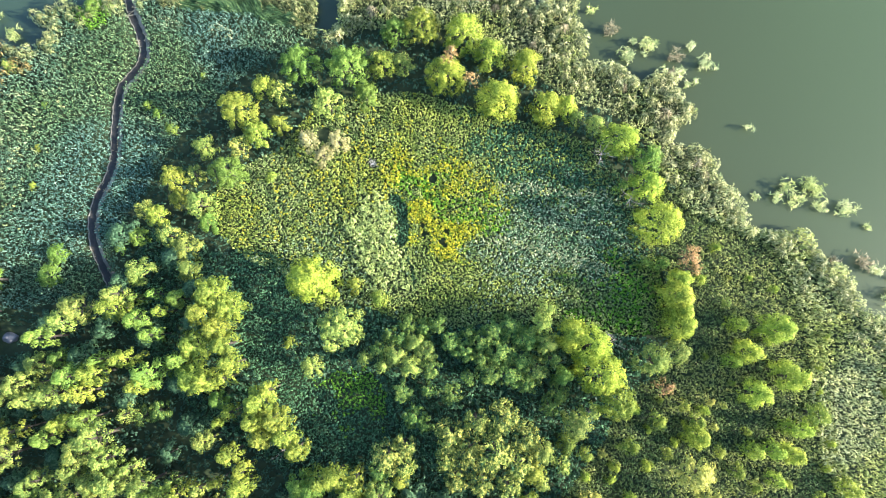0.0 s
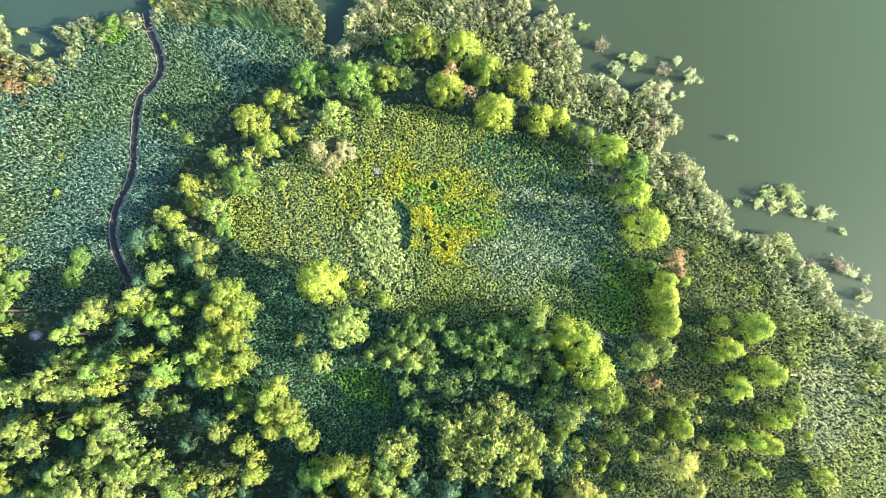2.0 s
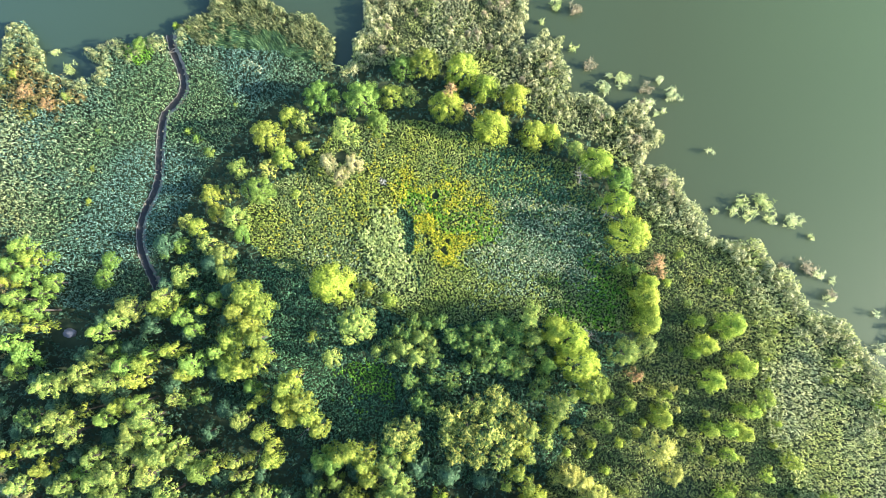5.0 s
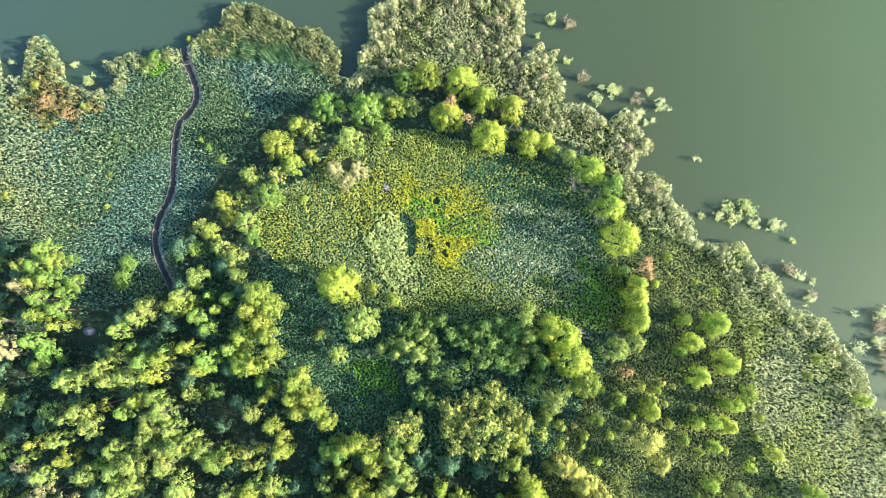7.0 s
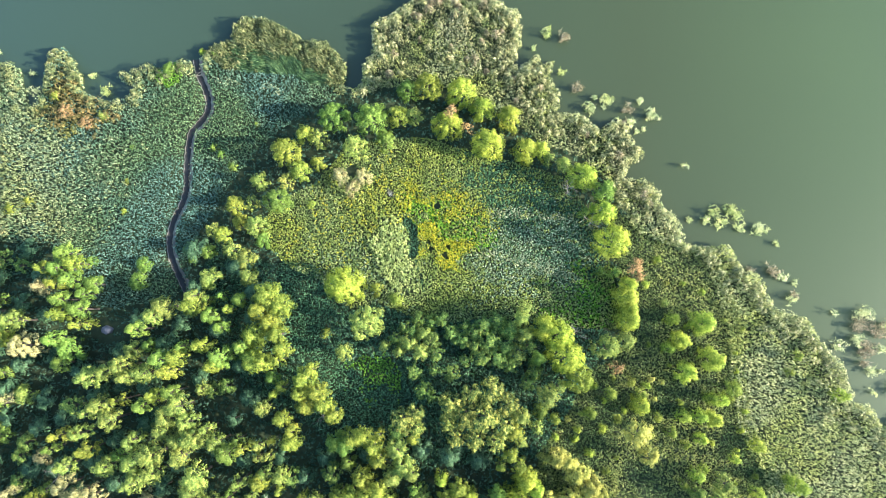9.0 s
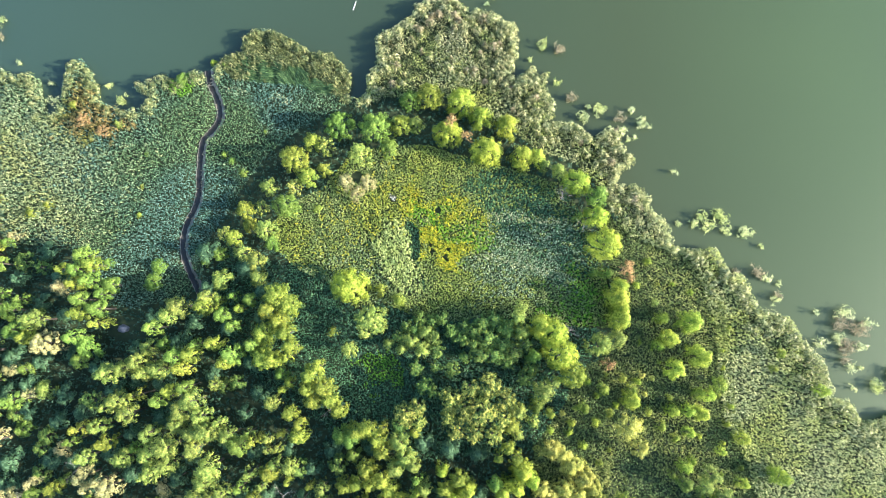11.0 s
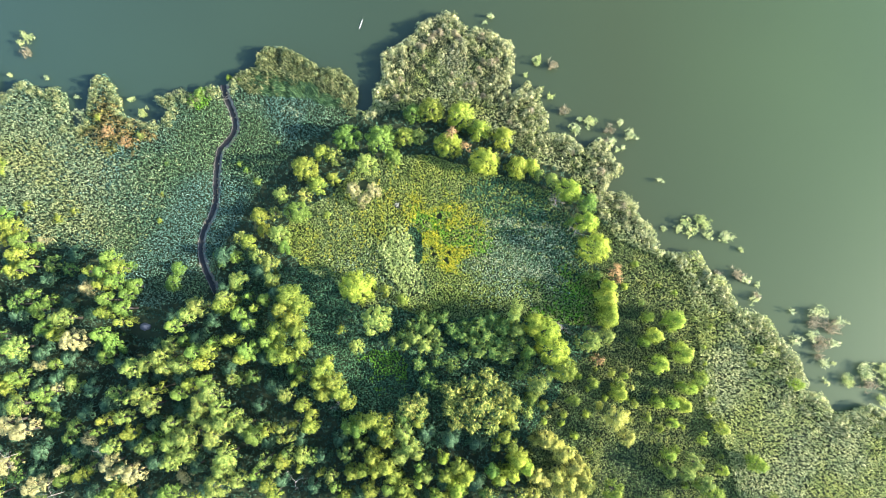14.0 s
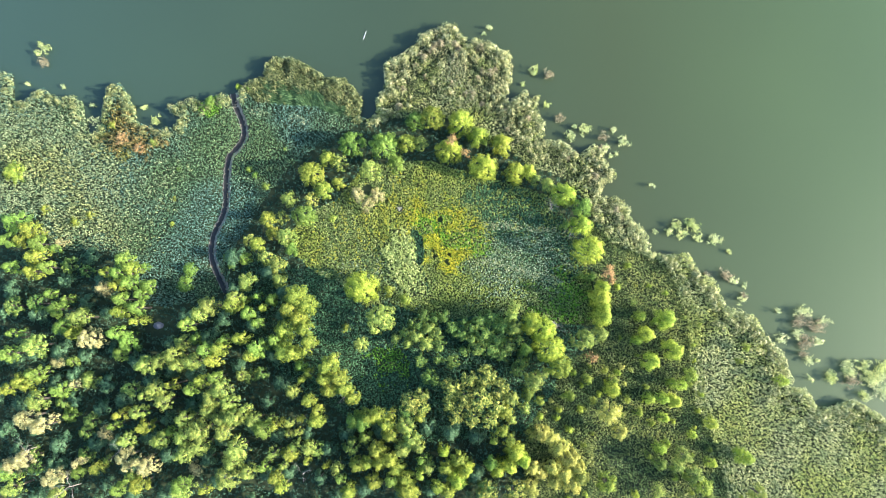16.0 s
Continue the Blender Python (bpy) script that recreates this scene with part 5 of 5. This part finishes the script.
stuff("undergrowth", domes(p, r, 0.9 + 1.6 * waves(p, 4.0, 13), 9, 0.26, 0.52, 0.52), UNDER, "undergrowth beneath the trees, shade put into its dark leaves", "undergrowth")

# dry trampled bank along the ditch
p = r.uniform((-70, -5), (-40, 60), (8000, 2))
d, side = distance(p, DITCH, True)
p = p[(d > 0.55) & (d < np.where(side < 0, 1.3, 0.68)) & inside(p, LAND)]
stuff("dry_grass", tufts(p, r, np.full(len(p), 0.15), 6, 0.22, 0.2), STRAW, "pale trampled dry grass along the ditch", "grass")


def clump(x, y, radius, dry, r):
    """A clump of reeds that stands in the shallow water."""
    k = max(5, int(radius**2 * 12))
    q = r.normal(0, radius * 0.45, (k, 2))
    i = np.repeat(np.arange(k), 9)
    a = r.uniform(0, 6.28, len(i))
    out = np.stack([np.cos(a), np.sin(a)], 1)
    h = r.uniform(0.15, 1.0, len(i)) * min(1.7, 0.7 + radius)
    lg = r.uniform(0.2, 0.55, len(i))
    c = np.column_stack([q[i] + out * 0.22, h])
    v = leaves(c, np.column_stack([r.normal(0, 0.4, (len(i), 2)), np.ones(len(i))]), lg, lg * 0.13, np.column_stack([out, r.uniform(-0.3, 1.0, len(i))]), r)
    stems = np.column_stack([q, np.full(k, 0.1)])
    st = leaves(stems, r.normal(size=(k, 3)) * np.array((1, 1, 0.05)), np.full(k, 0.5), 0.06, np.tile((0.0, 0.0, 1.0), (k, 1)), r)
    ob = new("reed_clump")
    fronds = new("foliage", quads("foliage", np.concatenate([v, st]), STRAW if dry else REED_EAST))
    fronds.parent = ob
    tagged(fronds, kind="stuff")
    ob.location = (x, y, 0)
    tagged(ob, "dry pinkish-grey reed clump standing in water" if dry else "pale green reed clump standing in shallow water", "reeds", "reed clumps in the lake")


# x, y, radius
CLUMPS_NORTH = [
    (-103.5, 65.0, 1.4), (-105.4, 63.5, 0.8), (19.7, 57.6, 1.2), (17.0, 54.4, 0.4), (22.8, 49.0, 0.8), (29.4, 43.4, 0.8),
    (32.1, 42.8, 1.5), (28.5, 41.4, 1.4), (38.8, 42.4, 0.8), (36.9, 38.3, 1.0), (41.4, 39.7, 1.4), (39.5, 36.9, 0.5),
    (38.0, 36.2, 0.4), (47.5, 28.8, 0.7), (8.6, 69.1, 0.8), (7.5, 67.6, 0.4), (-107.4, 55.4, 0.4), (-98.5, 54.9, 0.5),
    (-90.8, 49.8, 0.5), (-89.6, 46.0, 1.1), (-77.5, 49.3, 0.8), (-74.6, 45.7, 1.2),
]
CLUMPS_EAST = [
    (52.9, 19.0, 1.2), (56.5, 19.7, 1.4), (57.8, 18.2, 1.2), (54.6, 16.9, 1.2), (57.9, 16.0, 1.0), (51.7, 17.4, 1.0),
    (62.1, 15.6, 1.5), (48.0, 17.5, 0.7), (65.6, 12.7, 0.4), (66.3, 5.7, 1.0), (68.7, 4.6, 0.5), (82.1, -1.6, 1.6),
    (86.6, -3.7, 1.1), (80.2, -6.6, 1.4), (85.0, -8.3, 1.1), (82.7, -12.9, 1.1), (85.0, -12.9, 0.5), (82.9, -17.0, 0.7),
    (87.7, -16.8, 1.6), (91.6, -13.8, 1.1), (92.4, -15.1, 1.8),
]
CLUMPS_SOUTH = [
    (95.7, -14.4, 1.6), (96.8, -17.0, 2.3), (99.6, -15.1, 2.0), (99.2, -19.6, 2.0), (95.3, -20.9, 1.4), (76.2, -1.3, 0.7),
    (76.5, -7.9, 1.2), (68.0, 1.4, 1.0),
]
CLUMPS_DRY = [
    (-103.5, 61.0, 1.2), (23.2, 57.0, 1.4), (25.8, 45.7, 1.2), (36.1, 41.0, 1.2), (35.7, 38.3, 0.8), (64.6, 6.9, 1.4),
    (68.5, 2.2, 0.8), (60.0, 7.4, 0.8), (81.0, -3.9, 1.6), (84.8, -4.7, 1.9), (82.3, -8.6, 1.8), (81.5, -11.2, 1.2),
    (92.4, -17.5, 1.5),
]
r = np.random.default_rng(17)
for x, y, radius in CLUMPS_NORTH + CLUMPS_EAST + CLUMPS_SOUTH:
    clump(x, y, radius, False, r)
for x, y, radius in CLUMPS_DRY:
    clump(x, y, radius, True, r)


# ---- dead wood and small things ----
def branch(bm, a, way, length, rad, depth, r):
    """A crooked bare branch that forks."""
    b = a + way * length * 0.5
    bend = (way + Vector(r.normal(0, 0.22, 3))).normalized()
    c = b + bend * length * 0.5
    limb(bm, a, b, rad, rad * 0.75, 6)
    limb(bm, b, c, rad * 0.75, rad * 0.5, 6)
    if depth:
        for _ in range(3 if depth > 1 else 2):
            side = (bend + Vector(r.normal(0, 0.6, 3))).normalized()
            branch(bm, b.lerp(c, r.uniform(0.0, 1.0)), side, length * r.uniform(0.45, 0.7), rad * 0.45, depth - 1, r)


def snag(x, y, height, lean, seed, label, boughs=5, z=0.2):
    """A dead tree: a bleached bare trunk, leaning, with forked branches."""
    r = np.random.default_rng(seed)
    root = new("dead_tree")
    root.location = (x, y, z)
    bm = bmesh.new()
    way = Vector((lean[0], lean[1], 1.0)).normalized()
    limb(bm, (0, 0, -0.3), way * height, 0.09, 0.03, 8)
    part("trunk", bm, DEADWOOD, root)
    for i in range(boughs):
        bm = bmesh.new()
        a = 2 * math.pi * (i + r.uniform(0, 0.6)) / boughs
        out = Vector((math.cos(a), math.sin(a), r.uniform(0.1, 0.7))).normalized()
        branch(bm, way * height * r.uniform(0.6, 1.0), (out + way * 0.3).normalized(), height * r.uniform(0.2, 0.36), 0.030, 2, r)
        part("branch", bm, DEADWOOD, root)
    return tagged(root, label, "dead tree")


snag(23.4, 22.9, 6.0, (-0.15, 0.1), 11, "bleached bare dead tree beside the meadow", 8)
snag(27.6, 16.3, 5.5, (-0.1, 0.1), 12, "grey dead tree among green crowns", 5)
snag(-98.4, -33.2, 11.0, (0.35, 0.12), 13, "pale leaning dead trunk in the wood", 4)
snag(-79.0, -33.6, 9.5, (0.45, 0.1), 14, "pale leaning dead trunk in the wood", 4)
snag(-88.2, -41.9, 10.5, (0.3, 0.2), 15, "bleached dead tree standing in the wood", 5)
snag(-35.0, -38.9, 9.0, (0.15, 0.2), 16, "thin pale dead trunk in the wood", 3)
snag(-26.0, -21.2, 5.5, (0.1, 0.0), 17, "bleached dead tree with fine bare twigs", 6)
snag(22.8, -6.1, 6.6, (0.1, 0.2), 19, "bare grey tree with upright twigs", 5)

def boulder(x, y, radius, seed):
    bm = bmesh.new()
    bmesh.ops.create_icosphere(bm, subdivisions=3, radius=radius)
    for v in bm.verts:
        n = noise.noise(v.co * 1.3 + Vector((seed, 0, 0))) * 0.35 + noise.noise(v.co * 3.5) * 0.12
        v.co = Vector((v.co.x, v.co.y * 0.8, v.co.z * 0.75)) * (1 + n)
    for f in bm.faces:
        f.smooth = True
    ob = part("boulder", bm, STONE)
    ob.location = (x, y, 0.55)
    return tagged(ob, "pale grey weathered boulder at the wood's edge", "boulder")


boulder(*ROCK, 1.15, 4.0)


def floating_pole(a, b):
    """A pale pole that floats on the lake."""
    bm = bmesh.new()
    a, b = Vector((*a, 0.06)), Vector((*b, 0.06))
    n = 7
    for i in range(n):
        limb(bm, a.lerp(b, i / n), a.lerp(b, (i + 1) / n), 0.075 - 0.004 * i, 0.075 - 0.004 * (i + 1), 10)
    return tagged(part("floating_pole", bm, PALE), "pale bare pole floating on the lake", "pole")


floating_pole((-22.9, 66.7), (-22.2, 68.9))


def dead_bush(x, y, radius, seed):
    """A grey tangle of bare stems."""
    r = np.random.default_rng(seed)
    root = new("dead_bush")
    root.location = (x, y, 0.3)
    for i in range(22):
        bm = bmesh.new()
        a = i * 2.4 + r.uniform(0, 0.5)
        branch(bm, Vector((0, 0, 0.1)), Vector((math.cos(a), math.sin(a), r.uniform(0.4, 2.4))).normalized(), radius * r.uniform(0.6, 1.0), 0.016, 2, r)
        part("stem", bm, PALE, root)
    return tagged(root, "grey tangle of dead bare stems in the meadow", "bush")


dead_bush(-13.3, 23.3, 1.1, 5)
